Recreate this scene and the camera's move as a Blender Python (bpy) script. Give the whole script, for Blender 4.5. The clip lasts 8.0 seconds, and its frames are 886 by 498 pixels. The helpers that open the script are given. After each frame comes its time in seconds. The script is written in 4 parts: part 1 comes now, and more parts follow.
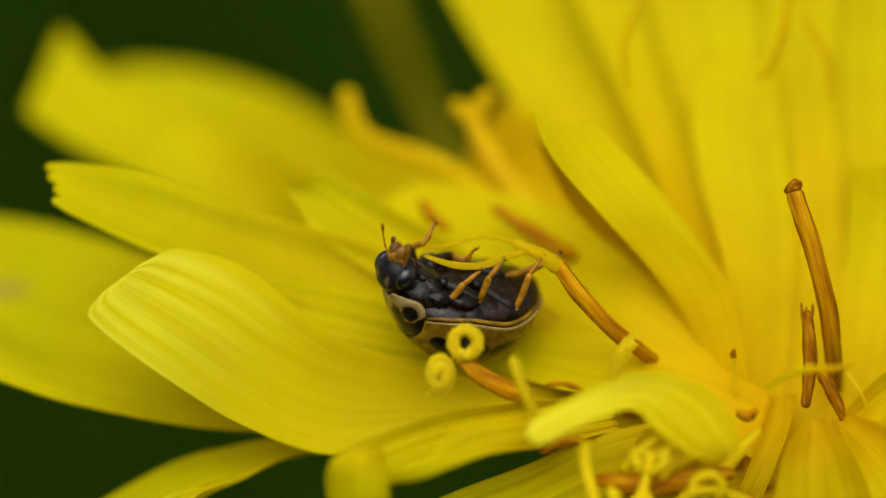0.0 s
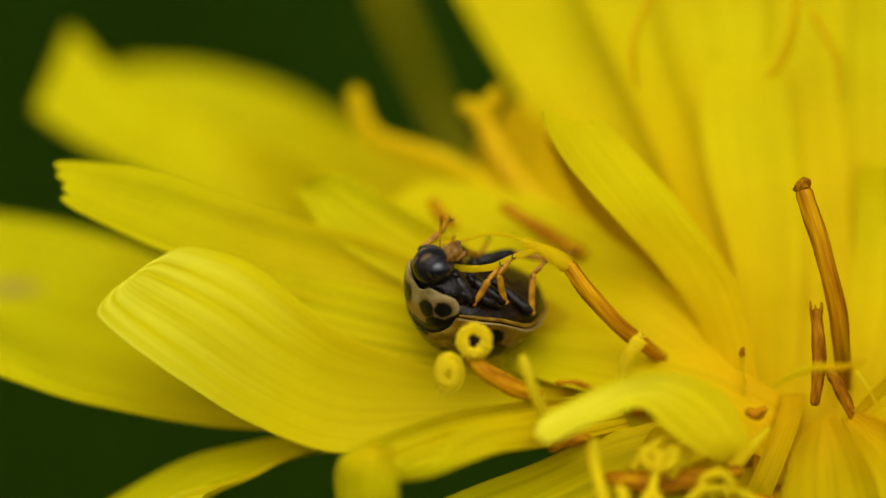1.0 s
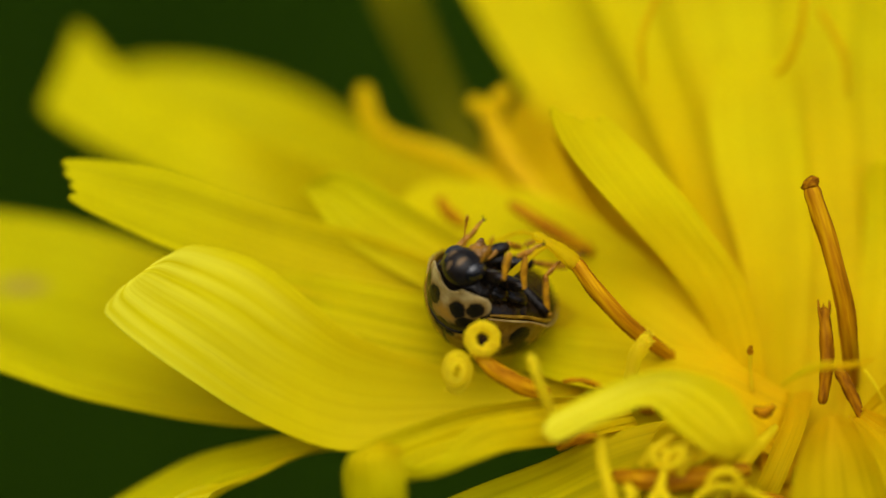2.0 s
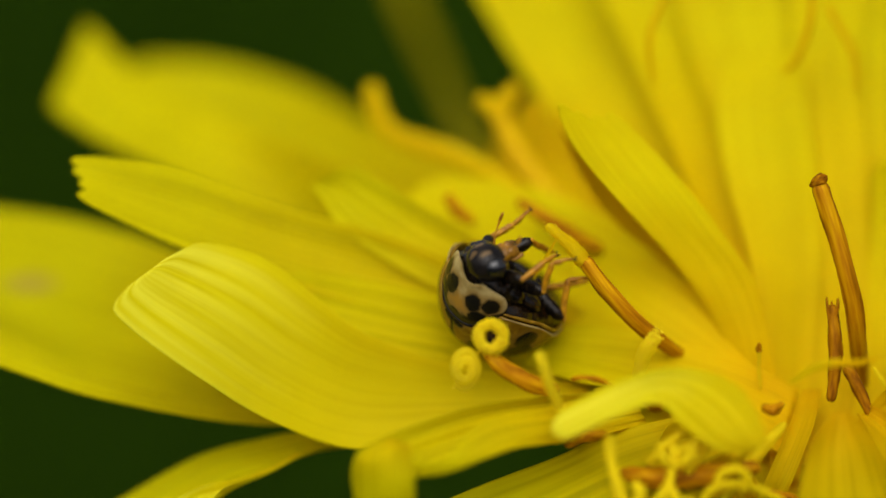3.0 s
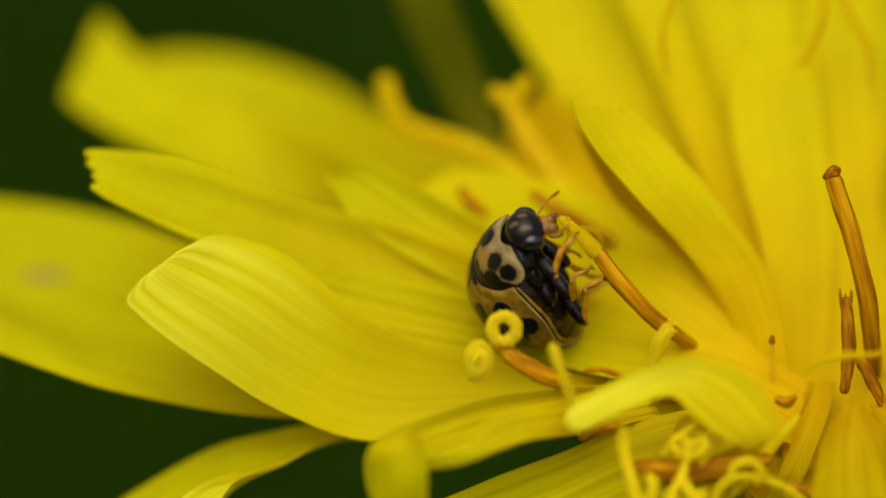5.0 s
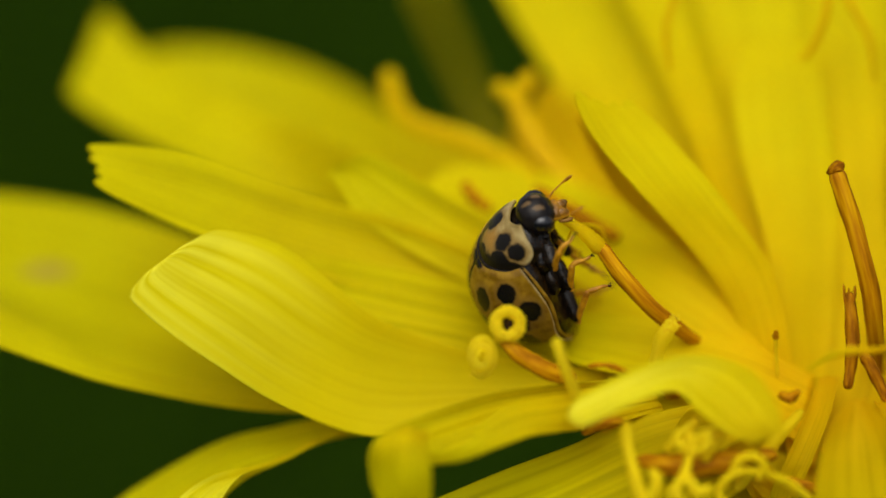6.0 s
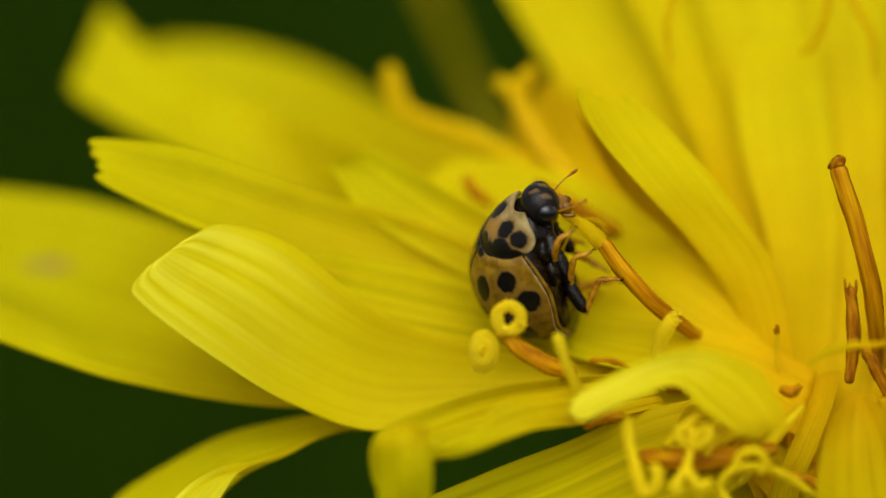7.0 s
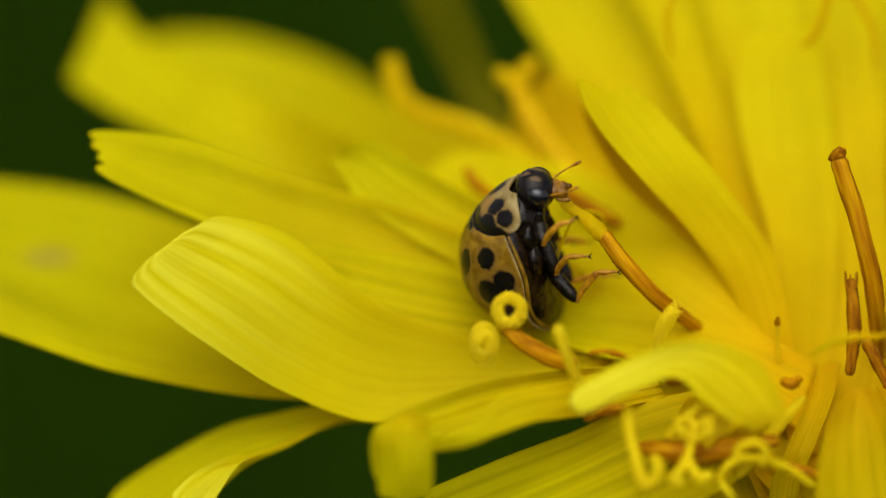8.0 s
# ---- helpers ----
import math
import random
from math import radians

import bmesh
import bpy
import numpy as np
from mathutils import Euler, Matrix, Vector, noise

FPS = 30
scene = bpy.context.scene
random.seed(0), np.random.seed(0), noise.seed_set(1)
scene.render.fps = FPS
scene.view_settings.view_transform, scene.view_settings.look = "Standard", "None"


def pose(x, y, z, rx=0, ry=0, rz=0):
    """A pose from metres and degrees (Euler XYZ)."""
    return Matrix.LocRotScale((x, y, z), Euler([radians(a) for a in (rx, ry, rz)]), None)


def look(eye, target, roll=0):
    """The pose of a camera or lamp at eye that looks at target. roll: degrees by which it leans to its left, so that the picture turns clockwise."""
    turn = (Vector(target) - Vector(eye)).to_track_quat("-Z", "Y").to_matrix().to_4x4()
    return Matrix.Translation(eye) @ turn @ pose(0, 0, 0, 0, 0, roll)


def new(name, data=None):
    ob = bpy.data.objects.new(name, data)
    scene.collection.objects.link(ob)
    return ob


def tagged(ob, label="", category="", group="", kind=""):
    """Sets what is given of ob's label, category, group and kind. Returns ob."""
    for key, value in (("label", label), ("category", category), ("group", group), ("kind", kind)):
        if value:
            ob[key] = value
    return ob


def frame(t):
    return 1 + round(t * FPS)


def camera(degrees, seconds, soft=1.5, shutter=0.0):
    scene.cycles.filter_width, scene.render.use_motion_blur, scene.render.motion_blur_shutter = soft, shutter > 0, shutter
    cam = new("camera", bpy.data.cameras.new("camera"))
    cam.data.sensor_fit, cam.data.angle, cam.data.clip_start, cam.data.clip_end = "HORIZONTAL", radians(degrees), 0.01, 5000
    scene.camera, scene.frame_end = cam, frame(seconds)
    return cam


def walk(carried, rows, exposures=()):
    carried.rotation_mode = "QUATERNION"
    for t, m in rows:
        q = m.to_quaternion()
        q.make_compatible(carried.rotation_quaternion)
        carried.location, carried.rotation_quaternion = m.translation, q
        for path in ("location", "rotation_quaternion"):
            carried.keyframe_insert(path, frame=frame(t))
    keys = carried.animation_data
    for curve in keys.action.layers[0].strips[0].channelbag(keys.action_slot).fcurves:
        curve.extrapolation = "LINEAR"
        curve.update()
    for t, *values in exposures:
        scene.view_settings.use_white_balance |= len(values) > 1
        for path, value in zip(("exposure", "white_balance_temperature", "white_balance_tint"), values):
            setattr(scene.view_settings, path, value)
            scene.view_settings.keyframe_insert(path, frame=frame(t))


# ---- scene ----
# A small ladybird climbs about the florets of a yellow hawkbit flower; lengths below are in millimetres
MM = 0.001
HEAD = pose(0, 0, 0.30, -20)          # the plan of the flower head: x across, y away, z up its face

# ---- camera ----
cam = camera(7.2, 8.0)
cam.data.dof.use_dof = True
cam.data.dof.focus_distance = 0.1996
cam.data.dof.aperture_fstop = 16.0


def aim(dx, dz):
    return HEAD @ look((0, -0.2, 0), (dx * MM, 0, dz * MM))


walk(cam, [(t, aim(-0.01603 * a, -0.01603 * b)) for t, a, b in (
    (0.0, 0, 0), (0.5, 9, 1), (1.0, 16, 3), (1.5, 23, 4.5), (3.0, 45, 10.5), (3.5, 53, 13), (4.0, 59, 16), (4.5, 64, 20),
    (6.0, 75, 33), (6.5, 76.5, 37.5), (7.0, 77, 42.5), (7.5, 77.5, 48), (8.0, 78, 57))])

# ---- light ----
world = bpy.data.worlds.new("overcast_sky")
scene.world = world
world.use_nodes = True
wn = world.node_tree.nodes
sky = wn.new("ShaderNodeTexSky")
sky.sky_type, sky.sun_disc = "NISHITA", False
sky.sun_elevation, sky.sun_rotation = radians(58), radians(185)
sky.dust_density = 4.0
pale = wn.new("ShaderNodeHueSaturation")      # thin cloud takes most of the blue out of the sky
pale.inputs["Saturation"].default_value = 0.3
world.node_tree.links.new(sky.outputs[0], pale.inputs["Color"])
world.node_tree.links.new(pale.outputs[0], wn["Background"].inputs[0])
wn["Background"].inputs[1].default_value = 0.085
sun = new("sun", bpy.data.lights.new("sun", "SUN"))
sun.data.energy, sun.data.angle, sun.data.color = 1.5, radians(80), (1.0, 0.97, 0.90)
sun.matrix_world = look((-0.03, -0.32, 0.85), (0, 0, 0.3))
scene.view_settings.exposure = 0.46


# ---- materials ----
def material(name):
    m = bpy.data.materials.new(name)
    m.use_nodes = True
    return m, m.node_tree.nodes, m.node_tree.links, m.node_tree.nodes["Principled BSDF"]


def ramp(nodes, stops):
    r = nodes.new("ShaderNodeValToRGB")
    e = r.color_ramp.elements
    while len(e) < len(stops):
        e.new(0.5)
    for el, (pos, col) in zip(e, stops):
        el.position, el.color = pos, (*col, 1)
    return r


def streaks(nodes, links, across, along, detail=3.0):
    """Noise drawn out along the length of a petal or tube."""
    uv = nodes.new("ShaderNodeUVMap")
    mp = nodes.new("ShaderNodeMapping")
    mp.inputs["Scale"].default_value = (across, along, 1)
    nz = nodes.new("ShaderNodeTexNoise")
    nz.inputs["Scale"].default_value, nz.inputs["Detail"].default_value = 1.0, detail
    links.new(uv.outputs[0], mp.inputs[0])
    links.new(mp.outputs[0], nz.inputs[0])
    return nz


def petal_material(name, low, high, through_col, mix=0.5, stain=None, base=None, tip=None, vein_shade_tone=0.88):
    m, n, l, b = material(name)
    vein = streaks(n, l, 26, 1.6)
    blotch = n.new("ShaderNodeTexNoise")
    tc = n.new("ShaderNodeTexCoord")
    l.new(tc.outputs["Object"], blotch.inputs[0])
    blotch.inputs["Scale"].default_value, blotch.inputs["Detail"].default_value = 420, 4
    both = n.new("ShaderNodeMath")
    both.operation = "MULTIPLY_ADD"
    both.inputs[1].default_value = 0.55
    half = n.new("ShaderNodeMath")
    half.operation = "MULTIPLY"
    half.inputs[1].default_value = 0.45
    l.new(blotch.outputs[0], half.inputs[0])
    l.new(vein.outputs[0], both.inputs[0])
    l.new(half.outputs[0], both.inputs[2])
    r = ramp(n, ((0.32, low), (0.62, high)))
    l.new(both.outputs[0], r.inputs[0])
    l.new(r.outputs[0], b.inputs["Base Color"])
    shade = r.outputs[0]
    lines = streaks(n, l, 17, 0.7, 2)          # fine darker veins along the petal, with rib shading put into their colour
    thin = n.new("ShaderNodeMapRange")
    thin.inputs["From Min"].default_value, thin.inputs["From Max"].default_value = 0.34, 0.50
    l.new(lines.outputs[0], thin.inputs["Value"])
    vein_mix = n.new("ShaderNodeMix")
    vein_mix.data_type, vein_mix.blend_type = "RGBA", "MULTIPLY"
    vein_mix.inputs[0].default_value = 1.0
    tone = ramp(n, ((0.0, (vein_shade_tone, vein_shade_tone * 0.985, vein_shade_tone * 0.9)), (1.0, (1.0, 1.0, 1.0))))
    l.new(thin.outputs[0], tone.inputs[0])
    l.new(shade, vein_mix.inputs[6])
    l.new(tone.outputs[0], vein_mix.inputs[7])
    shade = vein_mix.outputs[2]
    l.new(shade, b.inputs["Base Color"])
    if base:                                   # petals grow more orange from the tip to the base
        uv = n.new("ShaderNodeUVMap")
        sp = n.new("ShaderNodeSeparateXYZ")
        l.new(uv.outputs[0], sp.inputs[0])
        along = n.new("ShaderNodeMapRange")
        along.inputs["From Min"].default_value, along.inputs["From Max"].default_value = 0.3, 1.0
        l.new(sp.outputs[1], along.inputs["Value"])
        warm = n.new("ShaderNodeMix")
        warm.data_type, warm.blend_type = "RGBA", "MULTIPLY"
        warm.inputs[7].default_value = (*base, 1)
        l.new(along.outputs[0], warm.inputs[0])
        l.new(shade, warm.inputs[6])
        shade = warm.outputs[2]
        l.new(shade, b.inputs["Base Color"])
    if tip:                                    # paler streaks run in from the tip
        fade = n.new("ShaderNodeMapRange")
        fade.inputs["From Min"].default_value, fade.inputs["From Max"].default_value = 0.0, 0.55
        fade.inputs["To Min"].default_value, fade.inputs["To Max"].default_value = 1.0, 0.0
        l.new(sp.outputs[1], fade.inputs["Value"])
        band = streaks(n, l, 7, 0.8, 2)
        pick = n.new("ShaderNodeMapRange")
        pick.inputs["From Min"].default_value, pick.inputs["From Max"].default_value = 0.38, 0.62
        l.new(band.outputs[0], pick.inputs["Value"])
        much = n.new("ShaderNodeMath")
        much.operation = "MULTIPLY"
        l.new(fade.outputs[0], much.inputs[0])
        l.new(pick.outputs[0], much.inputs[1])
        light = n.new("ShaderNodeMix")
        light.data_type = "RGBA"
        light.inputs[7].default_value = (*tip, 1)
        l.new(much.outputs[0], light.inputs[0])
        l.new(shade, light.inputs[6])
        shade = light.outputs[2]
        l.new(shade, b.inputs["Base Color"])
    if stain:
        far = n.new("ShaderNodeVectorMath")
        far.operation = "DISTANCE"
        far.inputs[1].default_value = [c * k * MM for c, k in zip(stain[:3], (1, 1, 2.4))]
        squash = n.new("ShaderNodeVectorMath")
        squash.operation = "MULTIPLY"
        squash.inputs[1].default_value = (1, 1, 2.4)
        l.new(tc.outputs["Object"], squash.inputs[0])
        l.new(squash.outputs[0], far.inputs[0])
        fade = n.new("ShaderNodeMapRange")
        fade.inputs["From Min"].default_value, fade.inputs["From Max"].default_value = stain[3] * 0.3 * MM, stain[3] * MM
        fade.inputs["To Min"].default_value, fade.inputs["To Max"].default_value = 0.95, 0.0
        l.new(far.outputs["Value"], fade.inputs["Value"])
        rust = n.new("ShaderNodeMix")
        rust.data_type = "RGBA"
        rust.inputs[7].default_value = (0.42, 0.25, 0.10, 1)
        l.new(fade.outputs[0], rust.inputs[0])
        l.new(shade, rust.inputs[6])
        l.new(rust.outputs[2], b.inputs["Base Color"])
    b.inputs["Roughness"].default_value = 0.5
    b.inputs["Specular IOR Level"].default_value = 0.03
    bump = n.new("ShaderNodeBump")
    bump.inputs["Strength"].default_value, bump.inputs["Distance"].default_value = 0.5, 0.00006
    l.new(both.outputs[0], bump.inputs["Height"])
    l.new(bump.outputs[0], b.inputs["Normal"])
    tr = n.new("ShaderNodeBsdfTranslucent")
    tr.inputs[0].default_value = (*through_col, 1)
    if base:
        l.new(shade, tr.inputs[0])
    l.new(bump.outputs[0], tr.inputs[1])
    mx = n.new("ShaderNodeMixShader")
    mx.inputs[0].default_value = mix
    l.new(b.outputs[0], mx.inputs[1])
    l.new(tr.outputs[0], mx.inputs[2])
    l.new(mx.outputs[0], n["Material Output"].inputs[0])
    return m


def fibre_material(name, low, mid, high, rough=0.5):
    m, n, l, b = material(name)
    st = streaks(n, l, 9, 2.0, 4)
    r = ramp(n, ((0.24, low), (0.46, mid), (0.74, high)))
    l.new(st.outputs[0], r.inputs[0])
    l.new(r.outputs[0], b.inputs["Base Color"])
    b.inputs["Roughness"].default_value = rough
    b.inputs["Specular IOR Level"].default_value = 0.04
    bump = n.new("ShaderNodeBump")
    bump.inputs["Strength"].default_value, bump.inputs["Distance"].default_value = 0.6, 0.00005
    l.new(st.outputs[0], bump.inputs["Height"])
    l.new(bump.outputs[0], b.inputs["Normal"])
    return m


def mottled(name, low, high, size, rough, bump_mm=0.01, spec=0.5):
    m, n, l, b = material(name)
    tc = n.new("ShaderNodeTexCoord")
    nz = n.new("ShaderNodeTexNoise")
    nz.inputs["Scale"].default_value, nz.inputs["Detail"].default_value = 1 / size, 5
    l.new(tc.outputs["Object"], nz.inputs[0])
    r = ramp(n, ((0.35, low), (0.65, high)))
    l.new(nz.outputs[0], r.inputs[0])
    l.new(r.outputs[0], b.inputs["Base Color"])
    b.inputs["Roughness"].default_value = rough
    b.inputs["Specular IOR Level"].default_value = spec
    bump = n.new("ShaderNodeBump")
    bump.inputs["Strength"].default_value, bump.inputs["Distance"].default_value = 0.5, bump_mm * MM
    l.new(nz.outputs[0], bump.inputs["Height"])
    l.new(bump.outputs[0], b.inputs["Normal"])
    return m


PALE = petal_material("petal_pale_yellow", (0.75, 0.66, 0.0015), (0.84, 0.76, 0.004), (0.85, 0.76, 0.002), base=(1.0, 0.87, 1.0), tip=(0.93, 0.88, 0.06), vein_shade_tone=0.965)
YELLOW = petal_material("petal_yellow", (0.70, 0.605, 0.0010), (0.81, 0.735, 0.002), (0.80, 0.70, 0.001), base=(1.03, 0.85, 1.0), vein_shade_tone=0.76)
CORE = petal_material("petal_orange_gold", (0.70, 0.53, 0.0010), (0.82, 0.65, 0.002), (0.80, 0.62, 0.001), base=(1.05, 0.86, 1.0))
# golden inner petals; the warm glow among them is put into the colour
GLOW_GOLD = petal_material("petal_glow_gold", (0.75, 0.62, 0.0010), (0.85, 0.742, 0.002), (0.85, 0.70, 0.001), base=(1.08, 0.86, 1.0), vein_shade_tone=0.94)
# orange of the shaded gaps between petals, put into a petal colour
DEEP_SHADE = petal_material("petal_shade_orange", (0.56, 0.32, 0.0008), (0.82, 0.60, 0.001), (0.73, 0.46, 0.001))
STAINED = petal_material("stained_petal_yellow", (0.63, 0.56, 0.0010), (0.74, 0.68, 0.002), (0.72, 0.64, 0.001), base=(1.05, 0.80, 1.0), stain=(*(-12.79, 6.40, -1.06), 1.15))
STYLE = petal_material("style_yellow", (0.92, 0.715, 0.003), (0.97, 0.82, 0.014), (0.96, 0.78, 0.004), 0.45)
POLLEN = petal_material("pollen_gold", (0.76, 0.50, 0.001), (0.88, 0.66, 0.003), (0.88, 0.62, 0.001), 0.4)
RING = petal_material("pale_style_yellow", (0.92, 0.76, 0.010), (0.97, 0.86, 0.05), (0.98, 0.88, 0.03), 0.8)
LIMP = petal_material("limp_style_yellow", (0.90, 0.70, 0.003), (0.96, 0.80, 0.010), (0.96, 0.78, 0.004), 0.75)
DUST = mottled("pollen_dust", (0.80, 0.60, 0.006), (0.92, 0.74, 0.02), 0.0002, 0.8, 0.002, 0.05)
# olive petal colour, dulled to hold the shade on the petal far behind
OLIVE_SHADE = petal_material("olive_shaded_petal", (0.28, 0.23, 0.0015), (0.38, 0.32, 0.002), (0.30, 0.25, 0.0015), 0.4)
ANTHER = fibre_material("anther_brown", (0.13, 0.038, 0.0004), (0.40, 0.155, 0.0006), (0.68, 0.37, 0.001))
DARK_ANTHER = fibre_material("dark_anther_brown", (0.07, 0.020, 0.0004), (0.24, 0.080, 0.0006), (0.50, 0.22, 0.001))
OCHRE = fibre_material("ochre_anther", (0.46, 0.24, 0.001), (0.60, 0.36, 0.0015), (0.74, 0.50, 0.002))
# near-black colour that stands in for shade inside a rolled style
SHADE_PLUG = mottled("dark_hollow_shade", (0.010, 0.006, 0.002), (0.03, 0.015, 0.004), 0.0002, 0.8, 0.01, 0.1)
GREEN = mottled("stem_green", (0.05, 0.10, 0.015), (0.09, 0.16, 0.03), 0.003, 0.5, 0.2)
GRASS = mottled("grass_green", (0.016, 0.041, 0.0004), (0.031, 0.071, 0.0009), 0.02, 0.8, 0.2, 0.05)
SOIL = mottled("meadow_soil", (0.010, 0.019, 0.0004), (0.021, 0.038, 0.001), 0.05, 0.9, 4.0, 0.05)
BLACK = mottled("black_shell", (0.003, 0.0025, 0.002), (0.016, 0.010, 0.005), 0.00020, 0.20, 0.06, 0.20)
UNDER = mottled("dark_brown_belly", (0.003, 0.002, 0.001), (0.024, 0.012, 0.003), 0.00030, 0.18, 0.11, 0.28)
AMBER = mottled("amber_leg", (0.23, 0.085, 0.003), (0.52, 0.245, 0.006), 0.00022, 0.4, 0.02, 0.25)


# ---- shapes ----
def link_mesh(name, me, mat, parent, label=""):
    me.materials.append(mat)
    me.shade_smooth()
    ob = new(name, me)
    ob.parent = parent
    return tagged(ob, label)


def spline(points, n):
    """n points along a Catmull-Rom curve through the given ones."""
    p = np.array(points, float)
    p = np.vstack((2 * p[0] - p[1], p, 2 * p[-1] - p[-2]))
    s = np.linspace(0, len(p) - 3, n)
    i = np.minimum(s.astype(int), len(p) - 4)
    f = (s - i)[:, None]
    a, b, c, d = p[i], p[i + 1], p[i + 2], p[i + 3]
    return 0.5 * (2 * b + (c - a) * f + (2 * a - 5 * b + 4 * c - d) * f ** 2 + (3 * b - a - 3 * c + d) * f ** 3)


def grid_mesh(name, front, back, uv):
    """A closed shell from two grids of equal size."""
    nv, nu = front.shape[:2]
    co = np.vstack((front.reshape(-1, 3), back.reshape(-1, 3))) * MM
    o = nv * nu
    faces = []
    for j in range(nv - 1):
        for i in range(nu - 1):
            q = (j * nu + i, j * nu + i + 1, (j + 1) * nu + i + 1, (j + 1) * nu + i)
            faces += [q, tuple(o + k for k in q[::-1])]
    rim = [i for i in range(nu)] + [j * nu + nu - 1 for j in range(1, nv)] + [(nv - 1) * nu + i for i in range(nu - 2, -1, -1)] + [j * nu for j in range(nv - 2, 0, -1)]
    for k, a in enumerate(rim):
        b = rim[(k + 1) % len(rim)]
        faces.append((b, a, o + a, o + b))
    me = bpy.data.meshes.new(name)
    me.from_pydata(co.tolist(), [], faces)
    lay = me.uv_layers.new(name="UVMap")
    flat = np.vstack((uv.reshape(-1, 2), uv.reshape(-1, 2)))
    idx = np.zeros(len(me.loops), dtype=np.int32)
    me.loops.foreach_get("vertex_index", idx)
    lay.data.foreach_set("uv", flat[idx].ravel())
    return me


def petal(parent, upper, lower, camber=0.4, tip=0.12, teeth=0.0, ribs=0.012, wave=0.12, thick=0.07, mat=None, label="", seed=0, name="petal", blunt=2.0):
    """A strap-shaped ray petal between two edge curves that start at its tip."""
    nv, nu = 52, 49
    a, b = spline(upper, nv), spline(lower, nv)
    v = np.linspace(0, 1, nv)[:, None]
    u = np.linspace(0, 1, nu)[None, :]
    w = 1 - 0.10 * np.exp(-v * 40) if tip <= 0.03 else np.where(v < tip, np.clip(1 - np.clip(1 - v / max(tip, 1e-6), 0, 1) ** blunt, 0.02 if blunt == 2 else 0.12, 1) ** (1 / blunt), 1.0)
    uu = 0.5 + (u - 0.5) * w
    pts = a[:, None] * (1 - uu[..., None]) + b[:, None] * uu[..., None]
    flat = a[:, None] * (1 - u[..., None]) + b[:, None] * u[..., None]
    du = np.gradient(flat, axis=1)
    dv = np.gradient(flat, axis=0)
    nrm = np.cross(du, dv)
    nrm /= np.linalg.norm(nrm, axis=2, keepdims=True) + 1e-9
    flip = -1 if nrm[..., 1].mean() > 0 else 1
    nrm = nrm * flip
    rng = np.random.RandomState(seed + 11)
    ph = rng.rand(4) * 6.28
    off = -camber * (1 - (2 * u - 1) ** 2) * (0.35 + 0.65 * np.sin(np.pi * np.clip(v * 0.9 + 0.1, 0, 1)))
    pleats = 0.8 * np.sin(2 * np.pi * 3.2 * u + ph[0]) + 0.7 * np.sin(2 * np.pi * 5.3 * u + ph[1] + 0.8 * v) + 0.4 * np.sin(2 * np.pi * 8.7 * u + ph[3])
    pleats = pleats + 0.5 * np.sin(2 * np.pi * 13.3 * u + ph[2] + 0.6 * v) * (0.6 + 0.4 * np.sin(9 * v + ph[0]))
    off = off + ribs * pleats * np.minimum(1, v * 6 + 0.2)
    off = off + wave * np.sin(5 * v + 4 * u + ph[1]) * 0.5 + wave * np.sin(11 * v - 5 * u + ph[2]) * 0.3
    if blunt > 2:                              # the relief dies out towards a rounded tip
        off = off * np.clip(v / 0.14, 0.05, 1)
    pts = pts + nrm * off[..., None]
    if teeth:
        axis = a[0] + b[0] - a[2] - b[2]
        axis /= np.linalg.norm(axis) + 1e-9
        cut = teeth * (np.abs(np.sin(np.pi * 4 * u)) ** 0.7 - 0.5 + 0.35 * np.sin(7 * u + ph[3])) * np.exp(-v * 22)
        pts = pts + axis * cut[..., None]
    uv = np.stack(np.broadcast_arrays(u + 3.1 * seed, v * 1.0), axis=-1).astype(float)
    me = grid_mesh(name, pts, pts - nrm * thick, uv)
    return link_mesh(name, me, mat or YELLOW, parent, label)


def tube_mesh(name, points, radii, sides=10, n=24, knob=0.0, seed=0, flat=1.0):
    p = spline(points, n)
    r = np.interp(np.linspace(0, 1, n), np.linspace(0, 1, len(radii)), radii)
    r[[0, -1]] *= 0.5                            # rounded ends
    r[[1, -2]] *= 0.85
    t = np.gradient(p, axis=0)
    t /= np.linalg.norm(t, axis=1, keepdims=True) + 1e-9
    ref = np.array((0.31, -0.93, 0.2))
    rng = np.random.RandomState(seed + 5)
    co, uvs = [], []
    ridge, drift = rng.rand(sides) - 0.5, rng.rand(sides, 3) * 6.28
    for k in range(n):
        x = np.cross(t[k], ref)
        x /= np.linalg.norm(x) + 1e-9
        y = np.cross(t[k], x)
        for s in range(sides):
            g = 2 * np.pi * s / sides
            rr = r[k] * (1 + knob * (0.7 * ridge[s] + 0.5 * math.sin(k * 0.45 + drift[s, 0]) + 0.35 * (rng.rand() - 0.5)))
            co.append(p[k] + rr * (x * np.cos(g) + flat * y * np.sin(g)))
            uvs.append((s / sides, k / n * 1.5))
    faces = [(k * sides + s, k * sides + (s + 1) % sides, (k + 1) * sides + (s + 1) % sides, (k + 1) * sides + s) for k in range(n - 1) for s in range(sides)]
    faces += [tuple(range(sides))[::-1], tuple((n - 1) * sides + s for s in range(sides))]
    me = bpy.data.meshes.new(name)
    me.from_pydata((np.array(co) * MM).tolist(), [], faces)
    lay = me.uv_layers.new(name="UVMap")
    idx = np.zeros(len(me.loops), dtype=np.int32)
    me.loops.foreach_get("vertex_index", idx)
    lay.data.foreach_set("uv", np.array(uvs)[idx].ravel())
    return me


def tube(parent, name, points, radii, mat, label="", **kw):
    return link_mesh(name, tube_mesh(name, points, radii, **kw), mat, parent, label)


